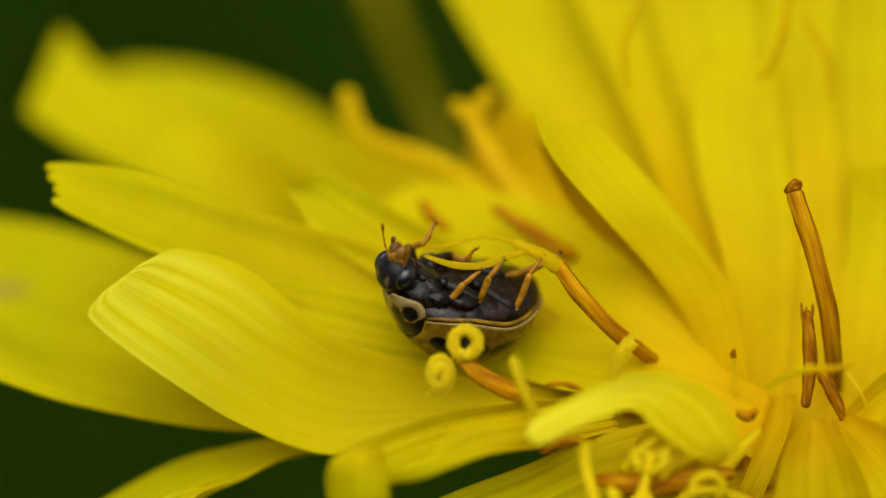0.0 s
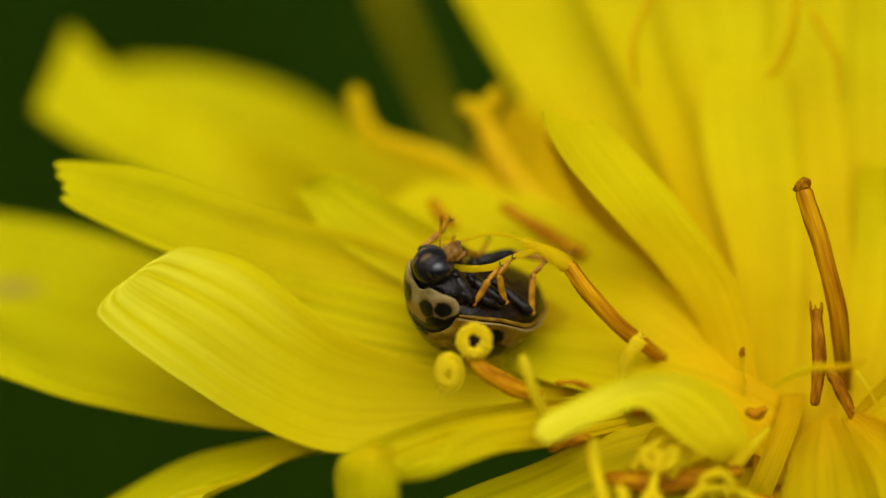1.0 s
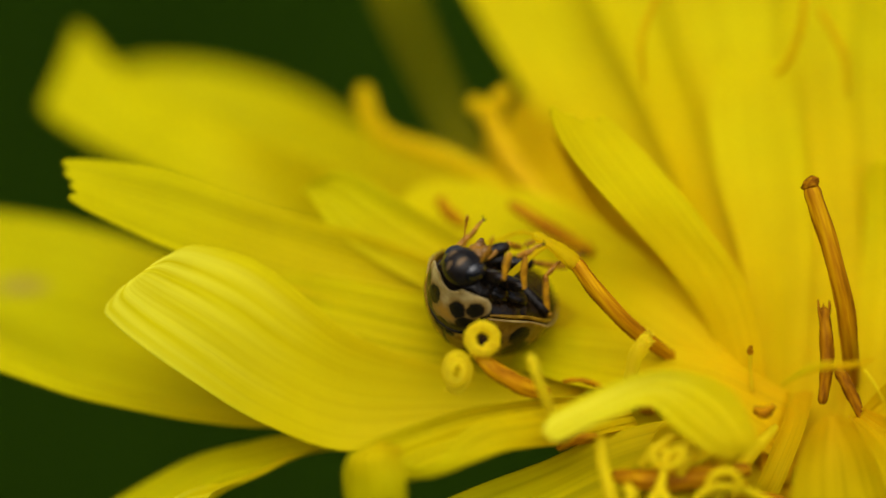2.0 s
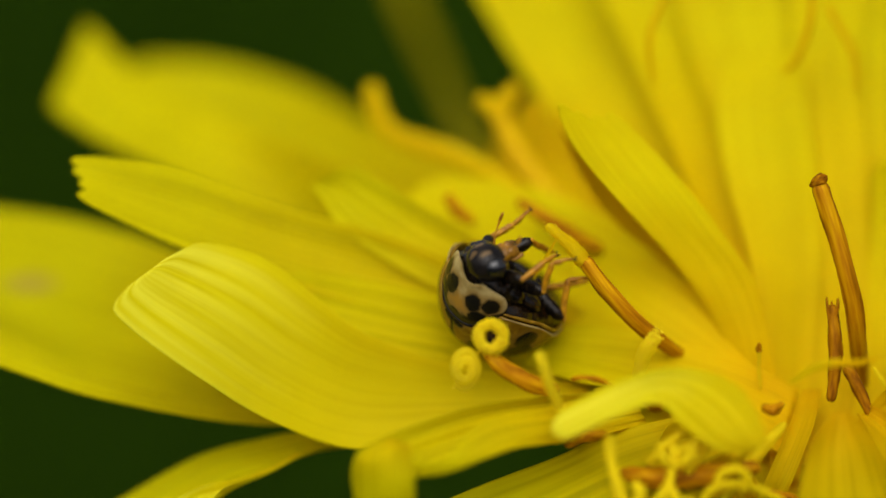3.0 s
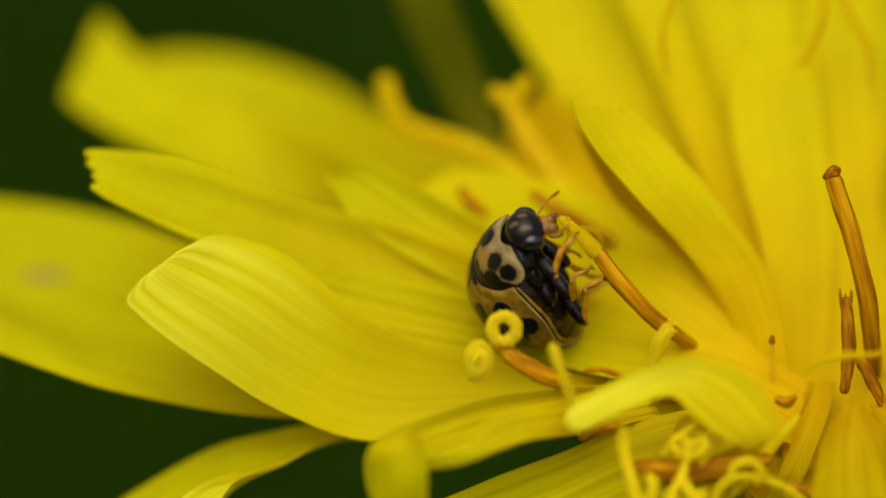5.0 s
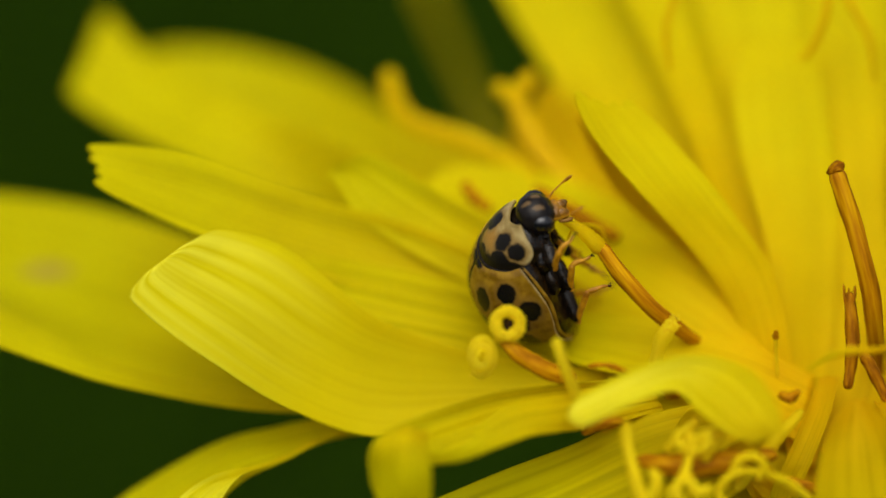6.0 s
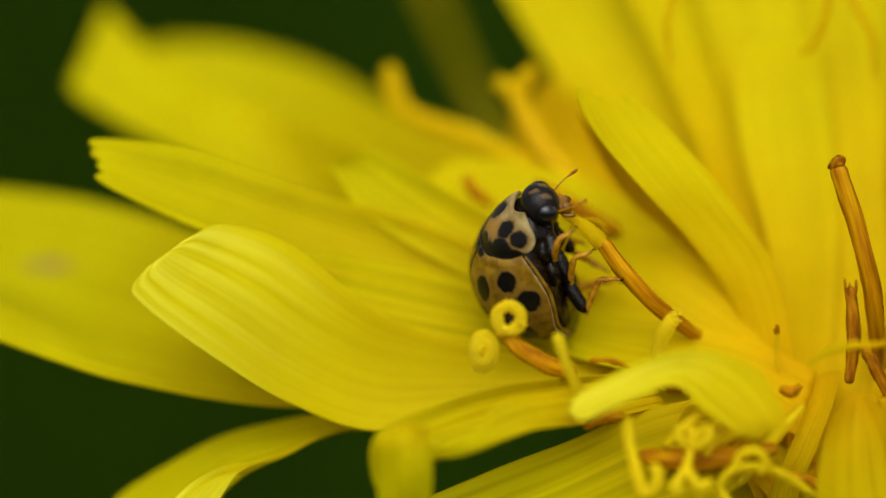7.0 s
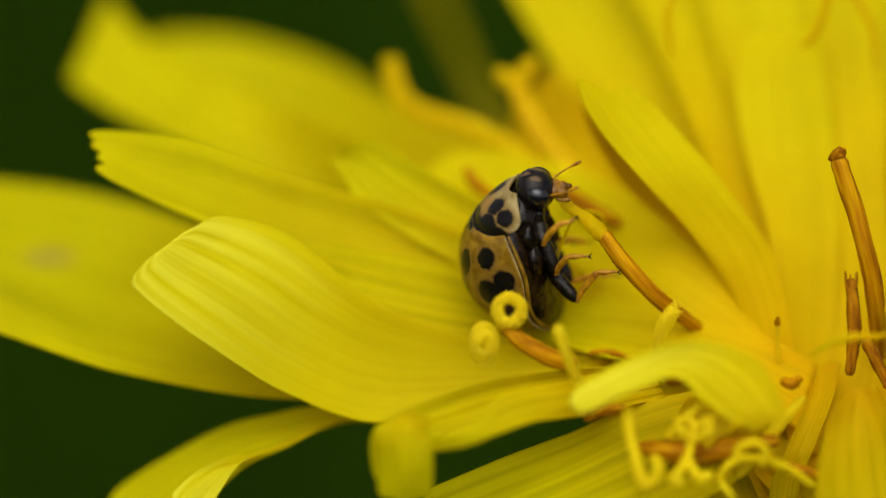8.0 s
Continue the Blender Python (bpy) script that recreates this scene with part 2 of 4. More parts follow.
def ball(parent, name, mat, at, size, label="", seg=20, lump=0.0):
    bm = bmesh.new()
    bmesh.ops.create_uvsphere(bm, u_segments=seg, v_segments=seg * 2 // 3, radius=1.0)
    for v in bm.verts:
        k = 1 + lump * noise.noise(v.co * 2.5)
        v.co = Vector([(a + s * c * k) * MM for a, s, c in zip(at, size, v.co)])
    me = bpy.data.meshes.new(name)
    bm.to_mesh(me)
    bm.free()
    return link_mesh(name, me, mat, parent, label)


# ---- ground ----
def build_ground():
    bm = bmesh.new()
    bmesh.ops.create_grid(bm, x_segments=60, y_segments=60, size=1.0)
    for v in bm.verts:
        far = max(abs(v.co.x), abs(v.co.y))
        s = 3 + 900 * max(0, far - 0.6) ** 3
        v.co.x, v.co.y = v.co.x * s, v.co.y * s
        v.co.z = 0.015 * noise.noise(v.co * 2.0)
    me = bpy.data.meshes.new("ground")
    bm.to_mesh(me)
    bm.free()
    me.materials.append(SOIL)
    me.shade_smooth()
    ob = new("ground", me)
    tagged(ob, "dark green meadow ground far below the flower", "ground", kind="structure")
    rng = random.Random(4)
    co, faces = [], []
    for k in range(34000):
        r, a = 4.5 * rng.random() ** 0.8, rng.uniform(0, 6.283)
        x, y = r * math.cos(a), 0.6 + r * math.sin(a)
        if math.hypot(x, y) < 0.05 or noise.noise(Vector((x, y, 0)) * 1.3) < -0.35:
            continue
        big = 1 + 0.35 * r
        h, w, g = rng.uniform(0.08, 0.22), rng.uniform(0.003, 0.007) * big, rng.uniform(0, 6.28)
        if y < 0.15 and abs(x) < 0.25:
            h *= 0.6
        lx, ly = rng.uniform(-0.06, 0.06), rng.uniform(-0.06, 0.06)
        cx, cy = math.cos(g) * w, math.sin(g) * w
        o = len(co)
        for f in (0, 0.4, 0.75):
            ww = 1 - f * 0.6
            bx, by = x + lx * f * f, y + ly * f * f
            co += [(bx - cx * ww, by - cy * ww, h * f), (bx + cx * ww, by + cy * ww, h * f)]
        co.append((x + lx, y + ly, h * 0.95))
        faces += [(o, o + 1, o + 3, o + 2), (o + 2, o + 3, o + 5, o + 4), (o + 4, o + 5, o + 6)]
    me = bpy.data.meshes.new("grass")
    me.from_pydata(co, [], faces)
    me.materials.append(GRASS)
    tagged(new("grass", me), "dark green blurred meadow grass growing on the ground", "grass", kind="stuff")


build_ground()


# ---- flower ----
flower = new("hawkbit_flower")
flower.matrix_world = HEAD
tagged(flower, "yellow hawkbit flower head with toothed strap petals", "flower")


def build_petals():
    f = flower
    # petals that reach out to one side, nearest layer first
    petal(f, ((-7.99, 0.30, 0.04), (-6.85, 0.70, -0.06), (-5.60, 0.90, -0.55), (-4.10, 1.10, -1.75), (-2.90, 1.25, -2.60), (-0.39, 1.50, -3.45), (3.49, 1.40, -4.10)),
          ((-10.25, -1.60, -1.70), (-9.30, -1.50, -2.55), (-7.60, -0.90, -3.80), (-5.69, 0.20, -5.02), (-3.13, 1.00, -5.89), (-0.06, 1.20, -5.31), (3.65, 1.20, -4.67)), 0.35, tip=0.06, blunt=2.6, seed=1, ribs=0.002, thick=0.015, mat=PALE,
          label="pale yellow petal with a rounded curled-over tip")
    petal(f, ((-7.87, 2.60, 0.02), (-5.60, 2.80, -0.57), (-1.53, 2.80, -1.24), (1.89, 2.80, -2.10), (5.13, 2.20, -3.55)),
          ((-7.99, 1.60, -1.28), (-5.40, 1.50, -2.09), (-2.98, 1.50, -3.22), (1.07, 1.80, -4.03), (4.31, 1.80, -4.52)), 0.15, tip=0.1, seed=2, ribs=0.05)
    petal(f, ((-11.20, 2.00, 2.61), (-8.68, 2.50, 2.13), (-5.76, 2.90, 1.12), (-1.37, 3.00, -0.15), (3.52, 2.80, -2.59)),
          ((-11.07, 1.60, 1.15), (-8.50, 2.10, 0.02), (-5.75, 2.40, -0.96), (-1.69, 2.60, -2.26), (2.86, 2.50, -3.56)), 0.2, tip=0.03, teeth=0.26, seed=3, ribs=0.006,
          label="yellow petal with a square five-toothed tip")
    petal(f, ((-4.18, 3.25, 1.97), (-3.29, 3.25, 2.14), (-2.01, 3.15, 1.48), (-1.04, 3.05, 0.91), (0.10, 2.95, 0.26), (1.24, 2.85, -0.47), (4.16, 2.80, -2.50)),
          ((-4.48, 3.20, 1.53), (-4.14, 3.10, 1.12), (-3.65, 3.00, 0.42), (-2.34, 3.00, -0.55), (-0.72, 2.90, -1.45), (0.75, 2.90, -2.26), (3.51, 2.95, -3.64)), 0.10, tip=0.03, teeth=0.20, seed=4, mat=YELLOW, label="short yellow petal with a notched tip")
    petal(f, ((-11.55, 13.10, 6.75), (-10.18, 12.10, 5.35), (-7.72, 10.60, 4.01), (-4.45, 8.60, 2.54), (0.27, 7.00, 0.51), (4.35, 4.00, -2.60)),
          ((-12.60, 11.60, 4.05), (-10.28, 10.60, 2.65), (-7.33, 9.10, 1.45), (-4.09, 9.00, 0.44), (0.27, 6.50, -0.98), (3.54, 4.00, -3.26)), 0.15, tip=0.03, seed=5)
    petal(f, ((-10.91, 15.50, 5.55), (-8.70, 15.50, 5.62), (-7.00, 15.20, 5.40), (-4.95, 14.50, 4.75), (-2.90, 13.00, 3.60), (-1.00, 11.80, 2.75), (1.50, 9.60, 1.10), (4.87, 5.00, -2.45)),
          ((-11.14, 14.40, 3.30), (-9.20, 14.40, 2.70), (-7.40, 14.30, 2.20), (-5.60, 13.60, 1.70), (-3.60, 12.00, 1.00), (-1.90, 10.60, 0.20), (0.27, 9.00, -0.65), (3.88, 5.00, -3.27)), 0.3, tip=0.08, seed=6)
    petal(f, ((-17.55, 9.50, 1.33), (-13.15, 9.00, 0.96), (-10.08, 8.00, 0.35), (-6.35, 6.00, -0.98), (-0.56, 3.80, -2.60), (4.32, 2.40, -4.04)),
          ((-16.76, 4.00, -1.29), (-12.80, 3.40, -3.12), (-10.34, 3.20, -4.09), (-6.26, 3.00, -5.00), (-1.37, 2.80, -4.87), (3.51, 2.40, -4.61)), 0.6, tip=0.08, seed=7, mat=STAINED, label="yellow petal with a small rusty stain")
    petal(f, ((-16.70, 4.20, -1.00), (-12.75, 3.60, -2.85), (-10.30, 3.40, -3.85), (-6.20, 3.20, -4.75), (-1.37, 3.00, -4.70), (3.50, 2.60, -4.50)),
          ((-16.60, 2.40, -2.35), (-12.70, 2.00, -3.75), (-10.25, 1.90, -4.50), (-6.20, 2.00, -5.08), (-1.36, 2.60, -4.95), (3.53, 2.50, -4.80)), 0.0, tip=0.08, seed=34)
    petal(f, ((-11.85, 4.00, -8.50), (-8.05, 3.00, -6.21), (-5.92, 2.60, -5.63), (-4.12, 2.20, -5.42), (-1.36, 2.00, -5.17), (3.50, 1.80, -4.84)),
          ((-8.63, 1.40, -9.03), (-7.15, 0.80, -7.24), (-5.71, 1.00, -6.52), (-3.95, 1.60, -5.78), (-1.04, 1.80, -5.81), (3.66, 1.60, -5.48)), 0.15, tip=0.08, seed=8)
    petal(f, ((-9.19, 0.20, -8.10), (-8.43, 0.30, -7.37), (-7.73, 0.40, -7.00), (-6.80, 0.70, -6.77), (-5.85, 1.10, -6.46), (-4.89, 1.50, -5.99)),
          ((-7.90, 0.00, -8.26), (-7.55, 0.10, -7.70), (-7.08, 0.30, -7.08), (-6.48, 0.70, -6.76), (-5.69, 1.10, -6.53), (-4.76, 1.50, -6.04)), 0.10, tip=0.08, seed=40, mat=PALE, label="pale folded-over edge of a petal")
    # petals in front, bent over towards the viewer
    petal(f, ((-3.14, -3.20, -7.72), (-3.25, -3.40, -6.22), (-2.59, -3.00, -5.52), (-0.22, -2.20, -4.67), (1.93, -1.40, -4.33), (4.75, 0.00, -4.16)),
          ((-1.48, -3.40, -7.87), (-1.61, -3.80, -6.60), (-0.38, -3.40, -6.17), (1.20, -2.60, -5.64), (2.64, -1.60, -5.64), (5.07, 0.00, -5.12)), 0.5, tip=0.08, seed=9, ribs=0.028)
    petal(f, ((-1.70, -3.75, -5.90), (-1.07, -3.75, -6.18), (-0.49, -3.55, -5.90), (0.05, -3.30, -5.22), (0.82, -3.00, -4.83), (2.17, -2.20, -4.61), (3.46, -1.30, -4.38)),
          ((-1.65, -3.90, -6.40), (-0.99, -3.90, -6.40), (-0.20, -3.75, -6.24), (0.52, -3.50, -6.00), (1.37, -3.10, -5.73), (2.49, -2.30, -5.59), (3.55, -1.30, -5.21)), -0.15, tip=0.03, seed=41, ribs=0.012, label="upturned wavy edge of a petal")
    petal(f, ((-3.01, -3.60, -7.95), (-3.14, -3.90, -6.84), (-3.14, -4.00, -6.13), (-2.94, -3.90, -5.82), (-2.25, -3.50, -5.56)),
          ((-1.54, -3.70, -7.95), (-1.49, -4.10, -6.83), (-1.55, -4.20, -6.20), (-1.65, -4.10, -5.89), (-1.59, -3.60, -5.62)), -0.35, tip=0.05, seed=42, ribs=0.02, label="drooping rolled end of a petal")
    petal(f, ((2.19, -3.30, -4.87), (4.33, -3.20, -3.81), (5.98, -3.10, -3.47), (7.42, -3.60, -3.93), (8.15, -4.10, -5.01), (8.33, -4.10, -5.60)),
          ((2.43, -4.10, -5.54), (4.15, -4.00, -4.83), (5.27, -3.30, -4.50), (5.97, -3.25, -5.13), (6.86, -3.55, -5.74), (7.57, -3.75, -5.99)), 0.12, tip=0.05, seed=10, mat=PALE, label="pale petal arched over the florets")
    petal(f, ((-2.30, -1.00, -7.97), (0.26, -0.80, -6.83), (2.34, -0.60, -6.11), (4.10, -0.40, -5.35), (6.68, 0.00, -4.80)),
          ((-0.38, -4.00, -10.37), (1.82, -4.00, -9.58), (4.20, -3.40, -8.50), (6.60, -2.20, -7.60), (8.12, 0.00, -6.56)), 0.2, tip=0.08, seed=11, mat=YELLOW)
    petal(f, ((9.12, -2.60, -9.49), (9.24, -2.80, -7.26), (9.59, -2.80, -5.68), (10.28, -2.40, -4.71)),
          ((12.77, -2.60, -9.49), (12.15, -2.80, -7.26), (11.49, -2.80, -5.68), (10.64, -2.40, -4.71)), 0.4, tip=0.08, seed=12, mat=CORE, ribs=0.006)
    petal(f, ((12.27, -3.00, -9.47), (11.95, -3.00, -6.94), (11.38, -2.00, -5.55), (10.96, -1.00, -4.77)),
          ((15.90, -3.00, -8.20), (14.32, -3.00, -6.15), (12.65, -2.00, -5.07), (11.43, -1.00, -4.62)), 0.5, tip=0.08, seed=13, mat=CORE)
    # petals that stand up behind
    petal(f, ((2.48, 0.90, 3.89), (3.10, 0.85, 2.70), (4.40, 1.00, 1.10), (6.05, 1.60, -0.75), (7.20, 2.00, -2.60), (8.16, 1.80, -5.79)),
          ((4.47, 1.70, 3.50), (6.08, 1.60, 1.80), (7.22, 1.60, 0.34), (8.19, 1.60, -1.12), (8.67, 1.60, -3.22), (8.97, 1.60, -5.79)), 0.1, tip=0.03, teeth=0.25, seed=14, ribs=0.005, mat=GLOW_GOLD,
          label="yellow petal with a notched tip, standing up")
    petal(f, ((-1.17, 11.00, 10.18), (0.22, 10.00, 7.43), (1.61, 9.00, 5.05), (3.35, 7.40, 2.51), (5.46, 5.60, 0.18), (7.43, 3.00, -2.92)),
          ((4.16, 10.50, 10.15), (4.96, 9.00, 7.40), (5.94, 8.00, 5.02), (6.89, 6.50, 2.50), (7.50, 5.00, 0.18), (8.24, 3.00, -3.24)), 0.2, tip=0.06, seed=15, mat=GLOW_GOLD, ribs=0.005)
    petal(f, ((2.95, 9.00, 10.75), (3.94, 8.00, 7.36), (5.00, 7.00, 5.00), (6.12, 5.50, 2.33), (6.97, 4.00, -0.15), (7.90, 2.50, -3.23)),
          ((6.98, 9.00, 10.75), (7.19, 8.00, 7.36), (7.41, 7.00, 5.00), (7.85, 5.50, 2.33), (8.45, 4.00, -0.15), (8.87, 2.50, -3.40)), 0.2, tip=0.06, seed=16, mat=GLOW_GOLD, ribs=0.005)
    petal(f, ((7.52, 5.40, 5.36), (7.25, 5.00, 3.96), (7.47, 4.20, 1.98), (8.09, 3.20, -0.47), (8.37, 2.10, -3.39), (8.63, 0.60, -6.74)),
          ((9.69, 5.40, 5.32), (9.94, 5.00, 3.64), (10.14, 4.40, 1.82), (10.19, 3.40, -0.64), (9.92, 2.30, -3.56), (9.43, 0.60, -6.74)), 0.05, tip=0.03, teeth=0.22, seed=17, mat=GLOW_GOLD, ribs=0.004)
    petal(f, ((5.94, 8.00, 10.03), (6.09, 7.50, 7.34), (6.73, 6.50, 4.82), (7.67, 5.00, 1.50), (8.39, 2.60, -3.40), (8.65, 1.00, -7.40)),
          ((11.12, 8.00, 10.03), (11.09, 7.50, 7.34), (11.12, 6.50, 4.82), (11.12, 5.00, 1.50), (10.93, 2.90, -3.57), (10.26, 1.00, -7.40)), 0.1, tip=0.06, seed=18, mat=GLOW_GOLD, ribs=0.005)
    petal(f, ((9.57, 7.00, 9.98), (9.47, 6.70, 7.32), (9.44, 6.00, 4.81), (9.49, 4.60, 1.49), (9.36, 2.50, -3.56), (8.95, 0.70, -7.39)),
          ((11.73, 7.00, 9.98), (11.62, 6.60, 7.31), (11.51, 6.00, 4.81), (11.62, 4.60, 1.82), (11.48, 2.60, -3.24), (10.57, 0.70, -7.39)), 0.05, tip=0.06, seed=19, mat=GLOW_GOLD, ribs=0.005)
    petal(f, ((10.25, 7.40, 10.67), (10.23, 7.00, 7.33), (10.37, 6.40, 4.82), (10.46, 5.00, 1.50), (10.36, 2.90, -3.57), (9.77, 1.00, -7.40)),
          ((15.26, 7.60, 10.68), (15.06, 7.20, 7.33), (14.86, 6.70, 4.83), (14.26, 5.20, 1.50), (12.97, 3.00, -3.57), (11.39, 1.00, -7.40)), 0.05, tip=0.06, seed=20, mat=GLOW_GOLD, ribs=0.005)
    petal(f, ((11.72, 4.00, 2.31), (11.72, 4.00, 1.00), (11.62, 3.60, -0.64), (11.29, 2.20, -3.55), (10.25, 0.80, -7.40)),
          ((14.67, 4.00, 2.80), (14.83, 4.00, 1.00), (13.99, 3.60, -0.96), (12.92, 2.20, -3.88), (11.22, 0.80, -7.40)), 0.2, tip=0.03, teeth=0.2, seed=21, mat=GLOW_GOLD)
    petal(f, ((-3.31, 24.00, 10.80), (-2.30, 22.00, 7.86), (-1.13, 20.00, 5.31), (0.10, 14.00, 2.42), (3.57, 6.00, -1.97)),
          ((-2.23, 24.00, 10.80), (-1.64, 22.00, 7.86), (-0.60, 20.00, 5.31), (0.70, 14.00, 2.85), (4.23, 6.00, -1.64)), 0.3, tip=0.08, seed=22, mat=OLIVE_SHADE, label="olive-yellow petal with its shade put into the dull colour")
    # fillers of the crowded middle
    # narrow strip whose orange paints the shade beside the standing petal's edge
    petal(f, ((2.69, 2.20, 3.39), (3.50, 2.10, 2.09), (4.47, 2.10, 0.86), (5.45, 2.20, -0.11), (6.58, 2.30, -1.28)),
          ((2.58, 3.60, 3.35), (3.24, 3.40, 2.01), (4.22, 3.20, 0.70), (5.27, 3.00, -0.31), (6.52, 2.80, -1.45)), 0.10, tip=0.20, seed=43, mat=DEEP_SHADE, ribs=0.02, label="narrow furrowed petal in the orange of the shade deep in the flower")
    # two deep petals with the shade of the gap in their orange
    petal(f, ((1.81, 13.00, 4.63), (2.98, 11.00, 2.90), (4.61, 8.00, 0.85), (7.65, 4.50, -3.27)),
          ((0.27, 9.50, 1.87), (1.44, 8.00, 0.68), (2.92, 6.50, -0.65), (5.53, 5.00, -3.44)), 0.1, tip=0.1, seed=23, mat=DEEP_SHADE, label="petal deep in the flower with its shade put in as orange-yellow")
    petal(f, ((1.95, 9.50, 4.89), (4.07, 6.40, 2.17), (5.68, 4.40, 0.02), (8.07, 2.80, -3.40)),
          ((0.77, 8.60, 2.70), (2.25, 6.40, 0.68), (3.88, 4.70, -0.97), (6.47, 3.60, -3.58)), 0.1, tip=0.1, seed=24, mat=DEEP_SHADE, label="petal deep in the flower with its shade put in as orange-yellow")
    petal(f, ((-1.56, 6.60, 2.17), (1.58, 6.00, 1.75), (3.95, 4.80, 0.87), (5.75, 3.10, -0.24), (7.04, 2.60, -1.44), (8.85, 2.20, -3.55)),
          ((-2.04, 5.00, 0.35), (0.10, 4.20, -1.13), (1.89, 3.20, -2.43), (4.16, 1.50, -3.56), (5.93, 0.80, -4.36), (8.35, 0.60, -5.48)), 0.05, tip=0.1, seed=25, mat=GLOW_GOLD, ribs=0.005)
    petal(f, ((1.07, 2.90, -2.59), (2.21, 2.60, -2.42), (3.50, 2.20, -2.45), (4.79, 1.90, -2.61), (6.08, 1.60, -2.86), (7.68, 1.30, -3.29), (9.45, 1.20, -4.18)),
          ((1.07, 2.40, -3.23), (2.20, 1.60, -3.67), (3.48, 0.80, -4.01), (4.75, 0.30, -4.22), (6.03, 0.20, -4.51), (7.32, 0.30, -5.12), (8.93, 0.40, -6.09)), 0.12, tip=0.10, seed=44, mat=GLOW_GOLD, ribs=0.02)
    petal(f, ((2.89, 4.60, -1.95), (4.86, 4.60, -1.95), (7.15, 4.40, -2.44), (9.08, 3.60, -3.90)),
          ((2.20, 2.00, -4.20), (4.46, 1.20, -5.23), (6.69, 0.40, -6.26), (8.92, 0.00, -8.65)), 0.1, tip=0.1, seed=26, mat=GLOW_GOLD, ribs=0.005)
    petal(f, ((5.54, -0.60, -5.10), (6.34, -0.40, -4.95), (7.32, 0.00, -5.12), (8.79, 0.60, -8.03)),
          ((4.74, -0.60, -7.34), (5.86, -0.40, -7.19), (7.16, 0.00, -7.05), (8.15, 0.60, -9.00)), 0.2, tip=0.1, seed=30, mat=CORE)
    petal(f, ((5.42, 0.90, -6.27), (5.90, 0.90, -7.40), (6.38, 0.90, -8.37), (7.20, 1.20, -9.99)),
          ((10.90, 0.90, -6.27), (10.74, 0.90, -7.40), (10.41, 0.90, -8.37), (9.95, 1.20, -9.99)), 0.1, tip=0.1, seed=35, mat=CORE)
    petal(f, ((7.94, -0.40, -8.31), (8.09, -0.80, -7.34), (8.54, -0.80, -6.38), (9.13, 0.20, -5.12), (9.55, 1.40, -4.19)),
          ((8.75, -0.40, -8.31), (8.89, -0.80, -7.42), (9.24, -0.80, -6.54), (9.82, 0.20, -5.21), (10.12, 1.40, -4.19)), 0.1, tip=0.03, seed=36, mat=CORE, ribs=0.006)
    petal(f, ((7.58, -2.40, -5.69), (7.08, -2.20, -5.94), (6.62, -1.80, -6.27), (6.16, -1.00, -6.85)),
          ((7.79, -2.40, -6.17), (7.32, -2.20, -6.49), (6.86, -1.80, -6.82), (6.48, -1.00, -7.33)), 0.25, tip=0.2, seed=32, mat=CORE)
    petal(f, ((14.55, -2.00, -1.89), (13.30, -1.80, -2.85), (12.05, -1.40, -3.81), (10.82, -0.60, -5.26)),
          ((15.51, -2.00, -3.80), (13.93, -1.80, -4.44), (12.53, -1.40, -5.08), (11.14, -0.60, -5.74)), 0.3, tip=0.1, seed=33, mat=GLOW_GOLD)


build_petals()


def stalk(name, points, r0, r1, mat=None, label="", **kw):
    return tube(flower, name, points, (r0, (r0 + r1) / 2, r1), mat or STYLE, label, **kw)


def grains(parent, points, reach, count, size=0.03, seed=1):
    """Pollen grains that cling to a style."""
    rng = random.Random(seed)
    line = spline(points, 60)
    co, faces = [], []
    for k in range(count):
        c = Vector(line[rng.randrange(60)])
        d = Vector((rng.gauss(0, 1), rng.gauss(0, 1) - 0.4, rng.gauss(0, 1))).normalized()
        c = c + d * reach * rng.uniform(0.92, 1.06)
        r, o = size * rng.uniform(0.6, 1.3), len(co)
        co += [tuple((c + Vector(v) * r) * MM) for v in ((1, 0, 0), (-1, 0, 0), (0, 1, 0), (0, -1, 0), (0, 0, 1), (0, 0, -1))]
        faces += [tuple(o + i for i in f) for f in ((0, 2, 4), (2, 1, 4), (1, 3, 4), (3, 0, 4), (2, 0, 5), (1, 2, 5), (3, 1, 5), (0, 3, 5))]
    me = bpy.data.meshes.new("pollen")
    me.from_pydata(co, [], faces)
    ob = link_mesh("pollen", me, DUST, parent, "golden pollen grains")
    me.polygons.foreach_set("use_smooth", [False] * len(me.polygons))
    return tagged(ob, kind="stuff")


